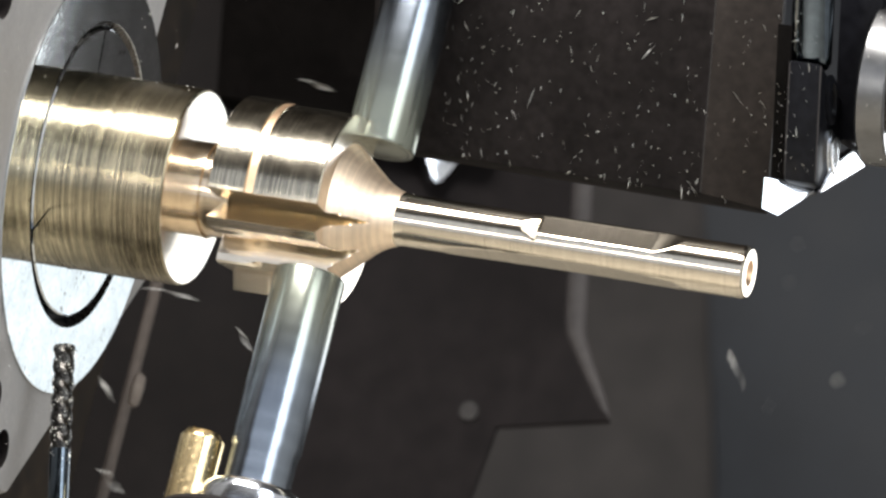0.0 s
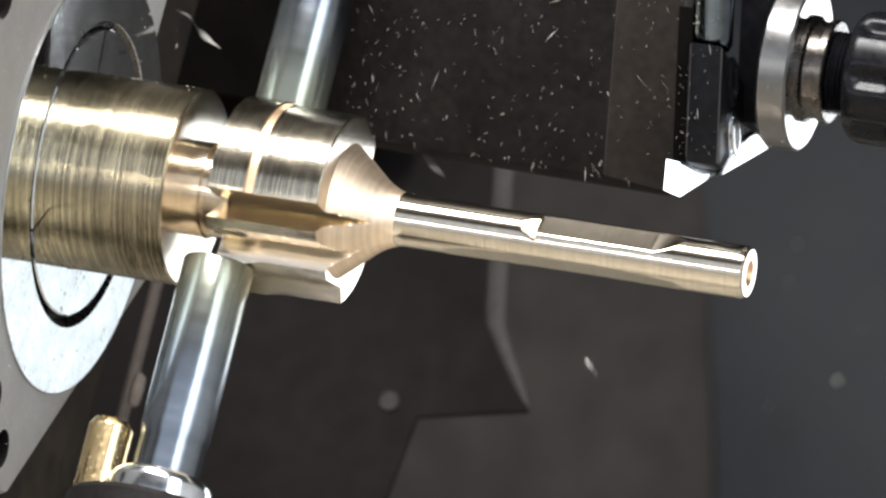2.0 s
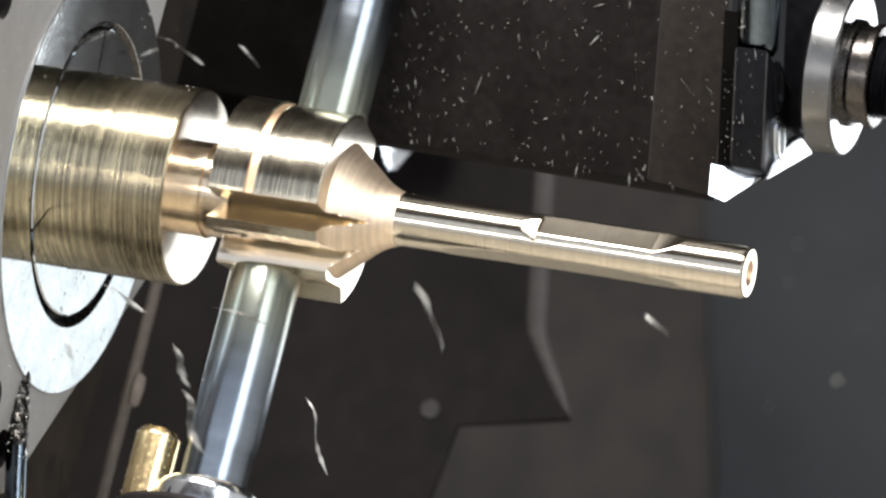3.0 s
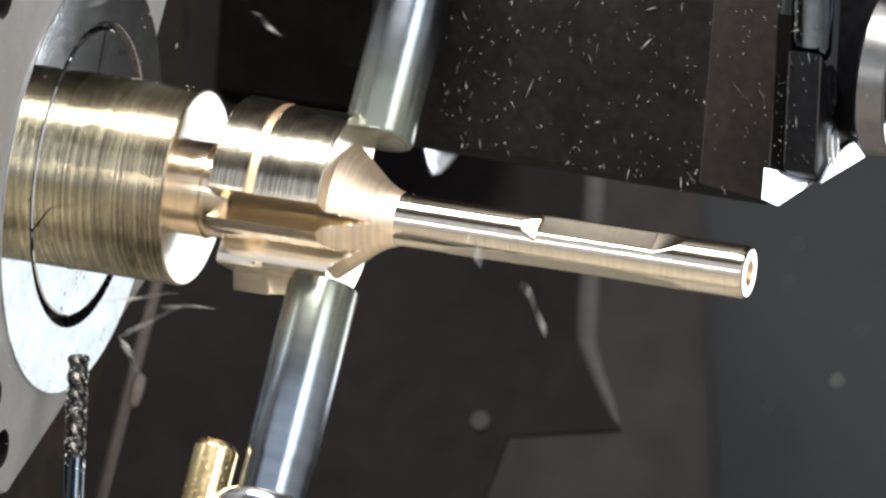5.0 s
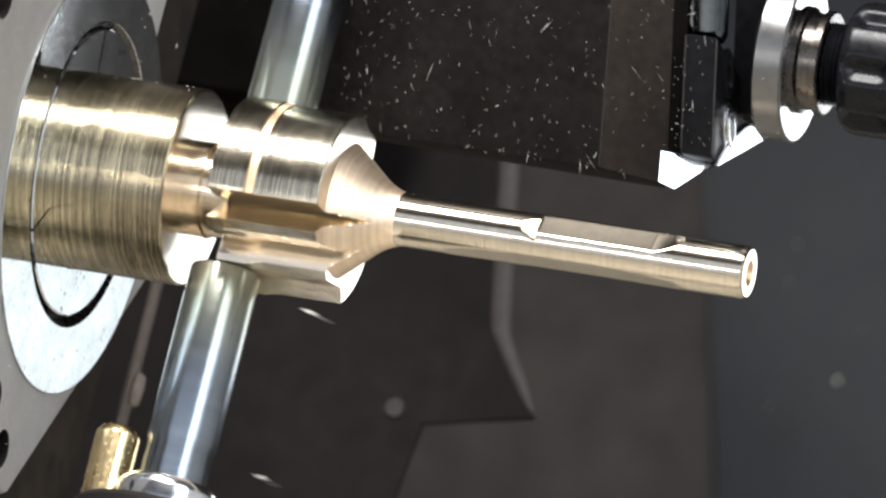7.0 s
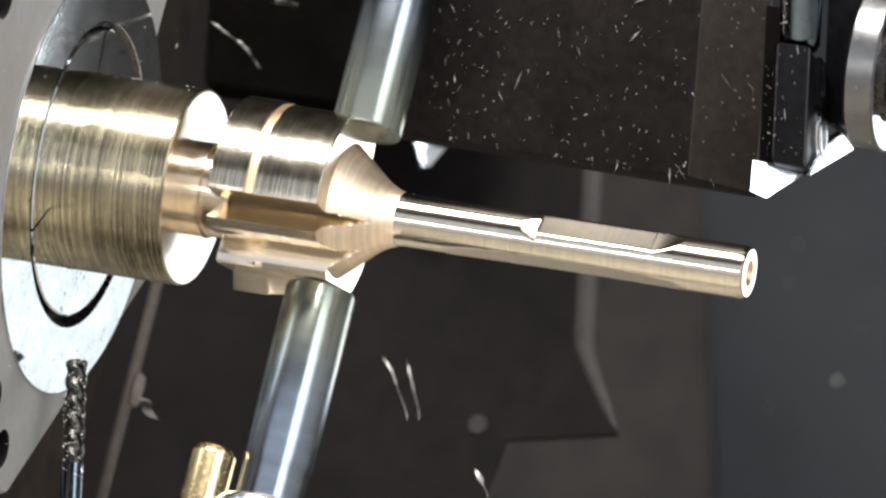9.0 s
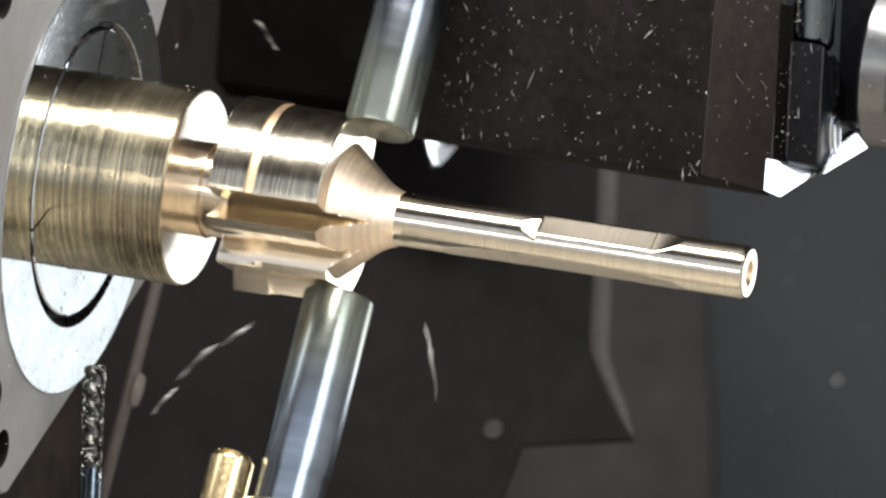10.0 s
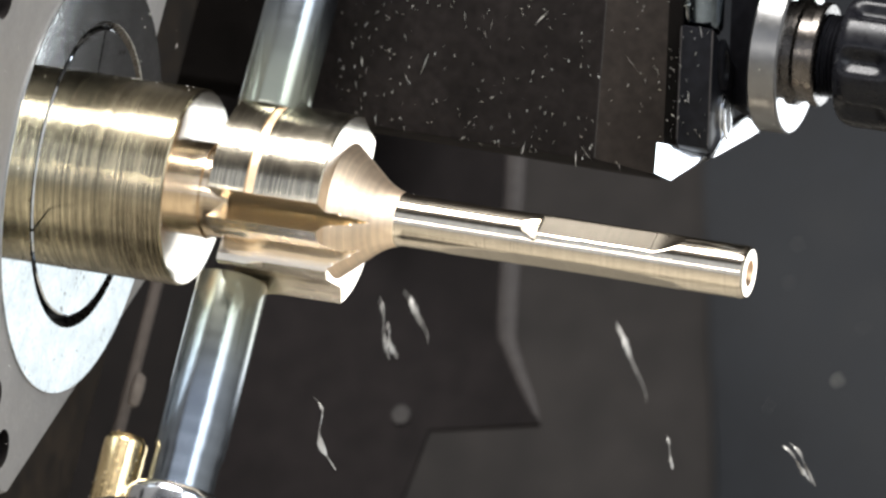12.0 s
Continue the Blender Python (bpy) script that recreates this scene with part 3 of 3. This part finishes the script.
tagged(part("nozzle_swarf", flecks(12, 0.6, 3.4, 12.4, 17, lambda x: -1.5, 13), FLECK, turning, "tiny bright chips", smooth=5), kind="stuff")

for piece in turning.children_recursive:
    if not piece.name.startswith("insert"):
        leaning(piece, 0.8)
for piece in block.children:
    leaning(piece, 0.62, 42.7 if piece.name == "mount" else 3.18)

# small insert behind
tip_tool = thing("grooving_insert", (-43.2, 130, 49.7), "small bright grooving insert below the tool block", "insert")
upper.append(tip_tool)
part("blade", prism([(-2.6, 1.8), (2.4, 1.5), (0.8, -1.8), (-0.2, -2.2)], 0, 3, "y", 0.1), BRIGHT, tip_tool).matrix_local = Matrix.Rotation(radians(32), 4, "Z")

# ---- tools on the lower slide ----
mill_low = end_mill((-8.4, 2.8, -8.75), -1, "smooth grey spinning end mill below the bronze head")
lower.append(mill_low)
chuck = thing("collet_chuck", (-8.4, 2.8, -34.5), "polished steel collet chuck holding an end mill", "chuck")
lower.append(chuck)
part("outer_nut", lathe([(-3.4, 5.4), (-3.4, 9.6), (-4.0, 10.1), (-30, 10.1)], 72, "z"), CLAMP, chuck, "dark oiled clamping nut")
part("nut", lathe([(0.3, 3.9), (0.3, 5.2), (-0.1, 5.6), (-1.0, 5.8), (-2.4, 5.8), (-20, 5.8)], 72, "z"), BRIGHT, chuck)

brass = thing("brass_rod", (-15.85, 2.8, -28.65), "brass rod end with burred chamfer and stuck chips", "rod")
lower.append(brass)
rod = part("rod", lathe([(0.0, 1.6), (0.02, 1.9), (-0.7, 2.5), (-0.9, 2.55), (-40, 2.55)], 48, "z"), BRASS, brass)

tagged(part("swarf", round_flecks(70, 2.53, -22, -0.9, "z", 6), FLECK, rod, "tiny chips stuck on the brass", smooth=5), kind="stuff")
tagged(part("burr", round_flecks(26, 2.0, -0.5, 0.1, "z", 8), BRASS, rod, "ragged burr on the chamfer", smooth=5), kind="stuff")

drill = thing("twist_drill", (-34.4, 3.0, -21.3), "thin oily twist drill covered in chips", "drill")
lower.append(drill)


def twist(length, r):
    bm = bmesh.new()
    rows = []
    n = 16
    for i in range(60):
        z = -length * i / 59
        t = i * 0.32
        row = []
        for k in range(n):
            a = 2 * math.pi * k / n
            rr = r * (0.78 + 0.22 * abs(math.cos(a - t)))
            row.append(bm.verts.new((rr * math.cos(a), rr * math.sin(a), z)))
        rows.append(row)
    for a, b in zip(rows, rows[1:]):
        for k in range(n):
            bm.faces.new((a[k], a[(k + 1) % n], b[(k + 1) % n], b[k]))
    bm.faces.new(rows[0])
    bm.faces.new(rows[-1])
    return bm


flutes = part("flute", twist(12.5, 1.25), DRILL, drill)
rest = part("shank", lathe([(-12.4, 1.2), (-40, 1.2)], 24, "z"), GLOSS, drill)
oil = tagged(part("swarf", round_flecks(120, 1.2, -14, 0, "z", 12), CHIP, drill, "chips stuck on the oily flute", smooth=5), kind="stuff")
TIP = Matrix.Rotation(radians(13.5), 4, Vector((0.2, 1.0, 0.0)))
flutes.matrix_local = TIP.inverted()
rest.matrix_local = TIP.inverted()
oil.matrix_local = TIP.inverted()

# dark slide plate behind the tools
slide = thing("slide_plate", (-21.8, 145, 31.6), "dark cast slide plate, its lit edge done in paler colour", "slide")
lower.append(slide)
# split off only to give the slide's left part a darker tone
part("cover_plate", prism([(-75, -60), (-33.0, -60), (-46, 60), (-75, 60)], -0.6, 7, "y", 0.8), SLIDE, slide, "separate darker piece for the slide plate's left part")
part("plate", prism([(-33.2, -60), (-12.0, -60), (-7.0, -13.6), (7.8, -10.9), (7.5, -10.4), (0, 0), (-4.4, 23.5), (-11.1, 58.7), (-46.2, 60)], 0, 1.0, "y", 0.3), PLATE, slide)


def rounded_edge(points, widths, depth):
    """A strip rolled over along a line in the plate's plane."""
    bm = bmesh.new()
    rows = []
    for (x, z), w in zip(points, widths):
        row = []
        for i in range(9):
            a = math.pi * i / 8
            row.append(bm.verts.new((x - w * math.cos(a), depth - 0.45 * w * math.sin(a), z)))
        rows.append(row)
    for a, b in zip(rows, rows[1:]):
        for i in range(8):
            bm.faces.new((a[i], a[i + 1], b[i + 1], b[i]))
    bmesh.ops.recalc_face_normals(bm, faces=bm.faces)
    return bm


# light on the plate's right edge, put into a paler strip
part("worn_edge", rounded_edge([(-10.6, 58.7), (-4.0, 23.5), (0.0, 2.0), (0.5, 0), (2.1, -2.6), (5.2, -7.2), (6.8, -9.6), (7.4, -10.6)],
                               [1.4, 1.4, 1.4, 1.35, 1.2, 0.9, 0.5, 0.2], 0.2), EDGE_TONE, slide, "paler strip standing in for the plate's lit edge", smooth=80)
# the bolt's soft glint is put into its paler colour
part("bolt", lathe([(-1.3, 0.02), (-1.25, 0.4), (-1.1, 0.8), (-0.8, 1.05), (-0.4, 1.2), (0.5, 1.25)], 32, "z"), FAINT, slide, "small domed bolt head, paler to stand in for its glint", smooth=80).matrix_local = Matrix.Translation(Vector((-10.7, 0, -12.5)) * MM) @ Matrix.Rotation(radians(90), 4, "X")

# pipe and knob on the headstock
pipe = thing("coolant_pipe", (-53.6, 66, -60), "dull brown coolant pipe beside the spindle flange", "pipe")
part("tube", lathe([(0, 0.75), (75, 0.75)], 24, "z"), PIPE, pipe)
knob = thing("clamp_knob", (-50.5, 60, -7.4), "small dull knob on the headstock", "knob")
part("grip", lathe([(-2.0, 0.4), (-1.6, 0.7), (0.5, 0.85), (1.7, 0.7), (2.1, 0.3)], 24, "z"), KNOB, knob)

# headstock wall round the spindle
wall("wall_headstock", box(-75, -56, -60, 62, -160, 160, 0.5), STAINED, "dark oily headstock casting behind the spindle")


# ---- swarf thrown off by the cutters ----
chips = []


def chip(t, x, y, z, angle, length, width):
    """A curled ribbon that leaves the cut, passes (x, y, z) at t seconds and falls into the tray."""
    rnd = random.Random(len(chips) * 7 + 3)
    bm = bmesh.new()
    n, turns, curl = 16, rnd.uniform(0.4, 1.1), rnd.uniform(0.025, 0.07) * length
    rows = []
    for i in range(n + 1):
        k = i / n
        w = 0.8 * width * rnd.uniform(0.12, 1.0) * (0.08 + math.sin(math.pi * (0.02 + k * 0.95)))
        a = turns * 2 * math.pi * k
        c = Vector(((k - 0.5) * length, curl * math.cos(a), curl * math.sin(a) * 0.8 + 0.25 * curl * math.sin(9 * k)))
        side = Vector((0.15, math.sin(a * 0.7), math.cos(a * 0.7))) * w
        up = Vector((0, math.cos(a * 0.7), -math.sin(a * 0.7))) * 0.05
        rows.append([bm.verts.new(c + d) for d in (side, up, -side, -up)])
    for a, b in zip(rows, rows[1:]):
        for i in range(4):
            bm.faces.new((a[i], a[(i + 1) % 4], b[(i + 1) % 4], b[i]))
    bm.faces.new(rows[0])
    bm.faces.new(rows[-1])
    ob = tagged(mesh_object("bronze_chip", bm, RIBBON, 60), "thin curled bronze chip thrown off by the cutter", "chip", "flying chips")
    chips.append((ob, t, Vector((x, y, z)) * MM, radians(-angle)))


chip(0, 42.8, -16, -15.9, -50, 4.7, 0.5)
chip(0, -23.3, 18, 19.9, -11, 3.8, 0.5)
chip(0, -21.7, -16, -17.3, -1, 5.6, 0.5)
chip(0, -12.0, -16, -21.1, -47, 2.5, 0.5)
chip(0, -26.0, -16, -29.2, -52, 3.1, 0.5)
chip(0, -22.9, -16, -39.2, -38, 3.8, 0.5)
chip(0.5, 6.8, -16, -23.9, -50, 8.8, 0.5)
chip(0.5, 18.9, -16, -27.2, -62, 6.9, 0.5)
chip(0.5, -32.9, 18, 22.7, -39, 5.0, 0.5)
chip(0.5, -10.0, -16, -30.6, -47, 5.6, 0.5)
chip(1, -5.8, -16, -22.7, -57, 9.4, 0.5)
chip(1, 0.6, -16, -27.5, -59, 8.1, 0.5)
chip(1, 27.5, -16, -19.0, 4, 10.6, 0.5)
chip(1, -19.7, -16, -24.9, -34, 3.8, 0.5)
chip(1.5, 0.4, -16, -25.6, -59, 10.0, 0.5)
chip(1.5, 5.3, -16, -29.4, -57, 10.6, 0.5)
chip(1.5, 18.1, -16, -26.3, -46, 9.4, 0.9)
chip(1.5, 34.6, -16, -22.0, -30, 9.4, 1.2)
chip(1.5, -34.1, 18, 20.4, -48, 5.6, 0.5)
chip(1.5, 9.2, -16, -9.8, -53, 4.4, 0.5)
chip(1.5, -9.8, -16, -18.7, -48, 3.8, 0.5)
chip(1.5, -23.2, -16, -21.5, 41, 5.6, 0.5)
chip(2, -7.8, 18, 12.9, -39, 4.4, 0.5)
chip(2, 27.0, -16, -18.1, -44, 2.5, 0.5)
chip(2, -39.0, 18, 24.6, -30, 7.5, 0.5)
chip(2.5, -1.1, -16, -20.6, -59, 9.4, 0.5)
chip(2.5, 7.9, -16, -25.7, -52, 10.6, 0.5)
chip(2.5, 6.3, -16, -11.6, -57, 5.6, 0.5)
chip(2.5, 21.1, -16, -9.6, -48, 3.8, 0.5)
chip(2.5, 28.1, -16, -29.2, -50, 5.6, 0.5)
chip(2.5, -37.6, 18, 20.6, -6, 11.9, 0.5)
chip(2.5, -23.6, -16, -20.3, 19, 6.2, 0.5)
chip(2.5, -0.0, -16, -35.4, -57, 5.0, 0.5)
chip(3, 7.9, -16, -15.3, -50, 8.8, 0.5)
chip(3, -1.3, -16, -30.4, -59, 9.4, 0.5)
chip(3, -15.5, -16, -31.1, -61, 7.5, 0.5)
chip(3, 32.9, -16, -12.3, -30, 3.8, 0.5)
chip(3, -12.8, -16, -18.6, -11, 5.6, 0.5)
chip(3.7, 11.6, -16, -19.9, -48, 8.1, 0.5)
chip(3.7, -5.8, -16, -27.9, -57, 7.5, 0.5)
chip(4.2, 1.4, -16, -20.2, -52, 8.8, 0.5)
chip(4.5, -14.4, -16, -20.1, -11, 6.9, 0.5)
chip(5, 19.2, -16, -12.5, -48, 6.9, 0.5)
chip(5, -22.8, -16, -20.8, 35, 7.5, 0.5)
chip(5, 11.0, -16, -6.9, -48, 3.8, 0.5)
chip(5.5, 11.2, -16, -20.6, -52, 10.0, 0.8)
chip(5.5, 40.2, -16, -26.9, -48, 5.6, 0.5)
chip(5.5, 10.3, -16, 17.1, -21, 6.9, 0.5)
chip(5.5, -31.1, 18, 26.4, -30, 3.8, 0.5)
chip(5.5, -36.4, 18, 23.9, 41, 3.8, 0.5)
chip(5.5, -18.4, -16, -19.8, 30, 7.5, 0.5)
chip(5.5, -12.1, -16, -26.3, -29, 2.5, 0.5)
chip(5.5, -22.9, -16, -28.1, -56, 6.9, 0.5)
chip(6, 0.0, -16, -22.7, -59, 10.6, 0.5)
chip(6, 13.2, -16, -22.3, -48, 10.0, 0.5)
chip(6, 23.3, -16, 1.2, -35, 3.8, 0.5)
chip(6, -22.8, -16, -20.8, 30, 8.1, 0.5)
chip(6, -28.4, 18, 24.0, -39, 5.0, 0.5)
chip(6, 43.6, -16, -17.0, -49, 3.8, 0.5)
chip(6.5, 5.1, -16, -13.1, -57, 6.9, 0.9)
chip(6.5, 18.9, -16, -12.6, -56, 6.9, 0.5)
chip(6.5, -38.2, 18, 21.5, -11, 10.6, 0.5)
chip(6.5, -22.8, -16, -22.1, 68, 8.1, 0.5)
chip(6.5, -23.0, -16, -28.7, -66, 8.1, 0.5)
chip(6.5, 3.3, -16, -33.0, -57, 3.1, 0.5)
chip(7, -4.6, -16, -17.3, -20, 3.8, 0.5)
chip(7, -5.6, -16, -36.4, -20, 3.1, 0.5)
chip(7.6, 5.4, -16, -20.9, -52, 8.1, 0.5)
chip(7.6, -15.0, -16, -22.9, 52, 5.6, 0.5)
chip(8.1, -2.4, -16, -26.1, -57, 8.1, 0.5)
chip(8.1, 18.0, -16, -19.5, -48, 6.9, 0.5)
chip(8.5, 8.5, -16, -17.8, -50, 7.5, 0.5)
chip(8.5, -19.4, -16, -20.9, 35, 6.9, 0.5)
chip(9, 6.1, -16, -23.7, -52, 8.1, 0.5)
chip(9, 18.1, -16, -32.8, -52, 3.8, 0.5)
chip(9, -20.9, -16, -30.4, -47, 3.1, 0.5)
chip(10, 9.2, -16, -20.3, -66, 8.8, 0.5)
chip(10, -16.6, -16, -24.4, 57, 5.6, 0.5)
chip(10, -12.9, -16, -20.6, 52, 3.8, 0.5)
chip(10, -19.2, -16, -29.4, 63, 3.8, 0.5)
chip(10, -30.8, 18, 25.1, -39, 5.0, 0.5)
chip(10.5, -13.7, -16, -22.7, 63, 5.0, 0.5)
chip(10.5, -16.7, -16, -29.0, 63, 5.0, 0.5)
chip(10.5, -19.3, -16, -34.0, 63, 3.8, 0.5)
chip(10.5, -33.5, 18, 24.7, -30, 6.2, 0.5)
chip(10.5, -6.8, 18, 19.7, -67, 5.0, 0.5)
chip(11, -15.2, -16, -17.0, 57, 4.4, 0.5)
chip(11, -31.5, 18, 25.0, -43, 5.6, 0.5)
chip(11.5, -1.4, -16, -29.8, -49, 5.6, 0.5)
chip(11.5, -13.4, -16, -18.7, 63, 3.8, 0.5)
chip(12, 6.3, -16, -15.5, -52, 6.9, 0.5)
chip(12, 31.1, -16, -16.8, -56, 10.0, 0.5)
chip(12, -0.7, -16, -30.0, -61, 8.8, 0.5)
chip(12, 51.8, -16, -25.0, -39, 5.6, 0.5)
chip(12, 4.2, -16, -18.5, -57, 4.4, 0.5)

chip(0.5, -18.5, -16, -16.3, -20, 4.0, 0.51)
chip(0.5, -27.9, -16, -28.9, -60, 5.0, 0.45)
chip(1, -26.8, -16, -31.3, -60, 5.0, 0.51)
chip(1, -24.7, -16, -18.5, 20, 6.0, 0.45)
chip(1, -17.5, -16, -16.1, -30, 4.0, 0.64)
chip(5, -24.9, -16, -18.4, 15, 8.0, 0.70)
chip(5, -19.4, -16, -18.6, 10, 5.0, 0.45)
chip(5, -24.5, -16, -24.9, -55, 4.0, 0.70)
chip(5, -31.1, 18, 26.4, -30, 5.0, 0.45)
chip(3, -26.6, -16, -18.6, -20, 5.0, 0.64)
chip(3, -18.3, -16, -25.2, -60, 5.0, 0.64)
chip(3, -31.3, -16, -26.0, -60, 6.0, 0.64)
chip(3, -40.3, 18, 21.7, -20, 7.0, 0.64)
chip(3, -32.1, 18, 22.1, -40, 4.0, 0.45)
chip(6.5, -21.3, -16, -17.8, 20, 6.0, 0.51)
chip(6.5, -23.6, -16, -27.4, -70, 6.0, 0.57)
chip(6.5, -40.0, 18, 21.7, -35, 8.0, 0.51)
chip(6.5, -30.6, 18, 24.4, -50, 5.0, 0.45)
chip(9, -32.2, 18, 22.4, -40, 5.0, 0.51)
chip(9, -35.5, 18, 24.4, -30, 5.0, 0.45)
chip(11, -33.2, 18, 22.2, -30, 6.0, 0.70)
chip(11, -30.3, 18, 25.9, -50, 4.0, 0.45)
chip(11.5, -26.7, 18, 22.6, -45, 6.0, 0.70)
chip(11.5, -30.8, 18, 25.1, -45, 5.0, 0.45)
chip(4.8, -24.5, -16, -21.7, 10, 9.0, 0.45)
chip(4.8, -14.8, -16, -18.5, 8, 9.0, 0.45)
chip(4.8, 11.3, -16, -16.3, -60, 7.0, 0.45)
chip(4.8, 14.7, -16, -22.0, -55, 6.0, 0.45)
chip(4.8, -28.8, 18, 25.4, -50, 6.0, 0.45)
chip(8.8, -37.1, 18, 21.1, -20, 8.0, 0.57)
chip(8.8, -32.9, 18, 22.7, -30, 6.0, 0.45)
chip(8.8, -20.7, -16, -25.3, -70, 6.0, 0.57)
chip(8.8, 1.2, -16, -24.8, -60, 6.0, 0.45)
chip(7.2, -36.3, 18, 21.2, -25, 7.0, 0.51)
chip(7.2, -41.9, 18, 21.3, -30, 6.0, 0.57)
chip(7.2, -19.7, -16, -24.9, -60, 5.0, 0.45)
chip(5.5, -18.4, -16, -18.5, 15, 7.0, 0.45)
chip(5.5, -19.9, -16, -21.8, -65, 4.0, 0.57)
chip(5.5, -21.9, -16, -24.5, 40, 5.0, 0.70)
chip(5.5, -11.6, -16, -26.2, -35, 3.0, 0.51)
chip(5.5, -25.1, -16, -32.7, -60, 5.0, 0.51)
chip(2.5, -38.5, 18, 21.5, -15, 12.0, 0.45)
chip(2.5, -32.9, 18, 19.9, -30, 8.0, 0.45)
chip(2.5, -41.7, 18, 21.7, -10, 8.0, 0.45)
chip(2.5, -23.9, -16, -34.1, -75, 5.0, 0.45)
chip(6, -30.4, 18, 23.7, -45, 6.0, 0.45)
chip(6, -21.0, -16, -19.9, 15, 6.0, 0.45)

chip(11.5, 13.5, -16, -23.5, -58, 6.0, 0.5)
chip(11.5, 16.9, -16, -29.4, -55, 5.0, 0.5)
chip(11.5, 24.3, -16, -0.3, -55, 4.0, 0.4)
chip(11.5, -18.0, -16, -21.4, 15, 6.0, 0.4)
chip(11, -17.2, -16, -21.9, 45, 7.0, 0.4)
chip(10.5, -16.0, 18, 26.6, -80, 8.0, 0.4)
chip(12, 37.8, -16, -26.0, -65, 4.0, 0.4)
chip(12, 52.4, -16, -24.9, -45, 6.0, 0.5)
chip(12, 3.2, -16, -17.3, -65, 7.0, 0.4)
chip(9, 8.1, -16, -23.7, -62, 7.0, 0.4)

# more chips between the larger bursts
spray = random.Random(77)
for k in range(52):
    when = 0.13 + k * 0.226
    if abs(when * 2 - round(when * 2)) < 0.1:
        when += 0.11
    if k % 3:
        chip(when, spray.uniform(-22, 12), -14, spray.uniform(-33, -16), spray.uniform(-75, -45), spray.uniform(3, 9), spray.uniform(0.3, 0.8))
    elif k % 2:
        chip(when, spray.uniform(-34, -24), 18, spray.uniform(20, 30), spray.uniform(-50, 20), spray.uniform(3, 7), 0.4)
    else:
        chip(when, spray.uniform(-36, -24), -10, spray.uniform(-25, -14), spray.uniform(20, 60), spray.uniform(3, 8), 0.4)

# splinters stuck on the back wall
def wall_splinter(x, z, l):
    bm = bmesh.new()
    speck(bm, Vector((0, 0, 0)), Vector((0, -1, 0)), Vector((0.5, 0, 1)), l, 0.25 * l, 0.3)
    ob = tagged(mesh_object("stuck_splinter", bm, CHIP, 5), "tiny bronze splinter stuck on the dark back wall", "chip", "splinters on the wall")
    ob.location = Vector((x, 413.95, z)) * MM


wall_splinter(-64.4, 112.3, 1.1)
wall_splinter(-76.2, 134.0, 0.6)
wall_splinter(-74.7, 106.1, 0.5)
wall_splinter(-76.2, 127.3, 0.6)
wall_splinter(-62.2, 121.6, 0.5)

# ---- movement ----
BEAT = [(0.0, 0.0), (0.5, -46.0), (1.0, -93.0), (1.5, -139.5), (1.72, -160.0), (1.8, -166.0), (1.9, -167.5), (2.08, -167.5), (2.17, -165.0), (2.25, -158.0),
        (2.5, -134.0), (3.0, -86.5), (3.5, -39.0), (4.0, 8.0), (4.27, 34.0), (4.35, 40.0), (4.43, 41.5), (4.6, 41.5), (4.68, 39.5), (4.76, 33.0),
        (5.0, 10.5), (5.5, -34.0), (6.0, -81.0), (6.5, -128.0), (6.8, -156.5), (6.9, -165.0), (7.0, -167.0), (7.2, -167.5), (7.29, -166.0), (7.37, -159.5),
        (8.0, -100.0), (8.5, -51.0), (9.0, -2.5), (9.3, 24.5), (9.42, 35.5), (9.5, 40.5), (9.6, 41.5), (9.75, 41.5), (9.83, 39.5), (9.9, 34.0),
        (10.0, 25.0), (10.5, -22.5), (11.0, -70.5), (11.5, -117.5), (12.0, -165.0)]
STEP = [(0.0, 0.0), (1.8, 0.0), (2.15, 1.96), (4.35, 1.96), (4.67, 3.36), (6.9, 3.36), (7.29, 5.46), (9.48, 5.46), (9.85, 6.66), (12.0, 6.66)]


def cross(t):
    for (t0, c0), (t1, c1) in zip(STEP, STEP[1:]):
        if t0 <= t <= t1:
            k = (t - t0) / (t1 - t0)
            return c0 + (c1 - c0) * k
    return STEP[-1][1]


def motions():
    for group, side in ((upper, -1), (lower, 1)):
        for ob in group:
            home = ob.location.copy()
            rows = []
            for t, s in BEAT:
                dx, dy = (s - 40.5) / 15.07, side * (cross(t) - 5.46)
                rows.append((t, Matrix.Translation(home + Vector((dx, dy, 0)) * MM)))
            walk(ob, rows)
    # the cutters spin
    for ob in (mill_top, mill_low):
        for piece in ob.children:
            walk(piece, [(k / 30, Matrix.Rotation(radians(75 * k), 4, "Z")) for k in range(361)])
    source = Vector((-0.015, 0.001, -0.004))
    for ob, t, place, angle in chips:
        turn = Matrix.Rotation(angle, 4, "Y")
        away = place - source
        end = Vector((place.x + away.x * 1.5, place.y + away.y, -0.324))
        held, past = Matrix.Translation(source) @ turn, Matrix.Translation(place + away * 0.9 + Vector((0, 0, -0.008))) @ turn @ Matrix.Rotation(0.4, 4, "X")
        along = turn @ Vector((0.007, 0, 0))
        along = along if along.dot(away) > 0 else -along
        rows = [(0.0, held)] if t > 0.15 else []
        steps = ((t - 0.1, held), (t - 0.0667, held), (t - 0.0333, Matrix.Translation(place - along) @ turn), (t, Matrix.Translation(place) @ turn), (t + 0.0333, Matrix.Translation(place + along) @ turn), (t + 0.0667, past), (t + 0.2, Matrix.Translation(end)))
        for when, m in steps + (((12.0, Matrix.Translation(end)),) if t < 11.8 else ()):
            if 0.0 <= when <= 12.0:
                rows.append((when, m))
        walk(ob, rows)


motions()
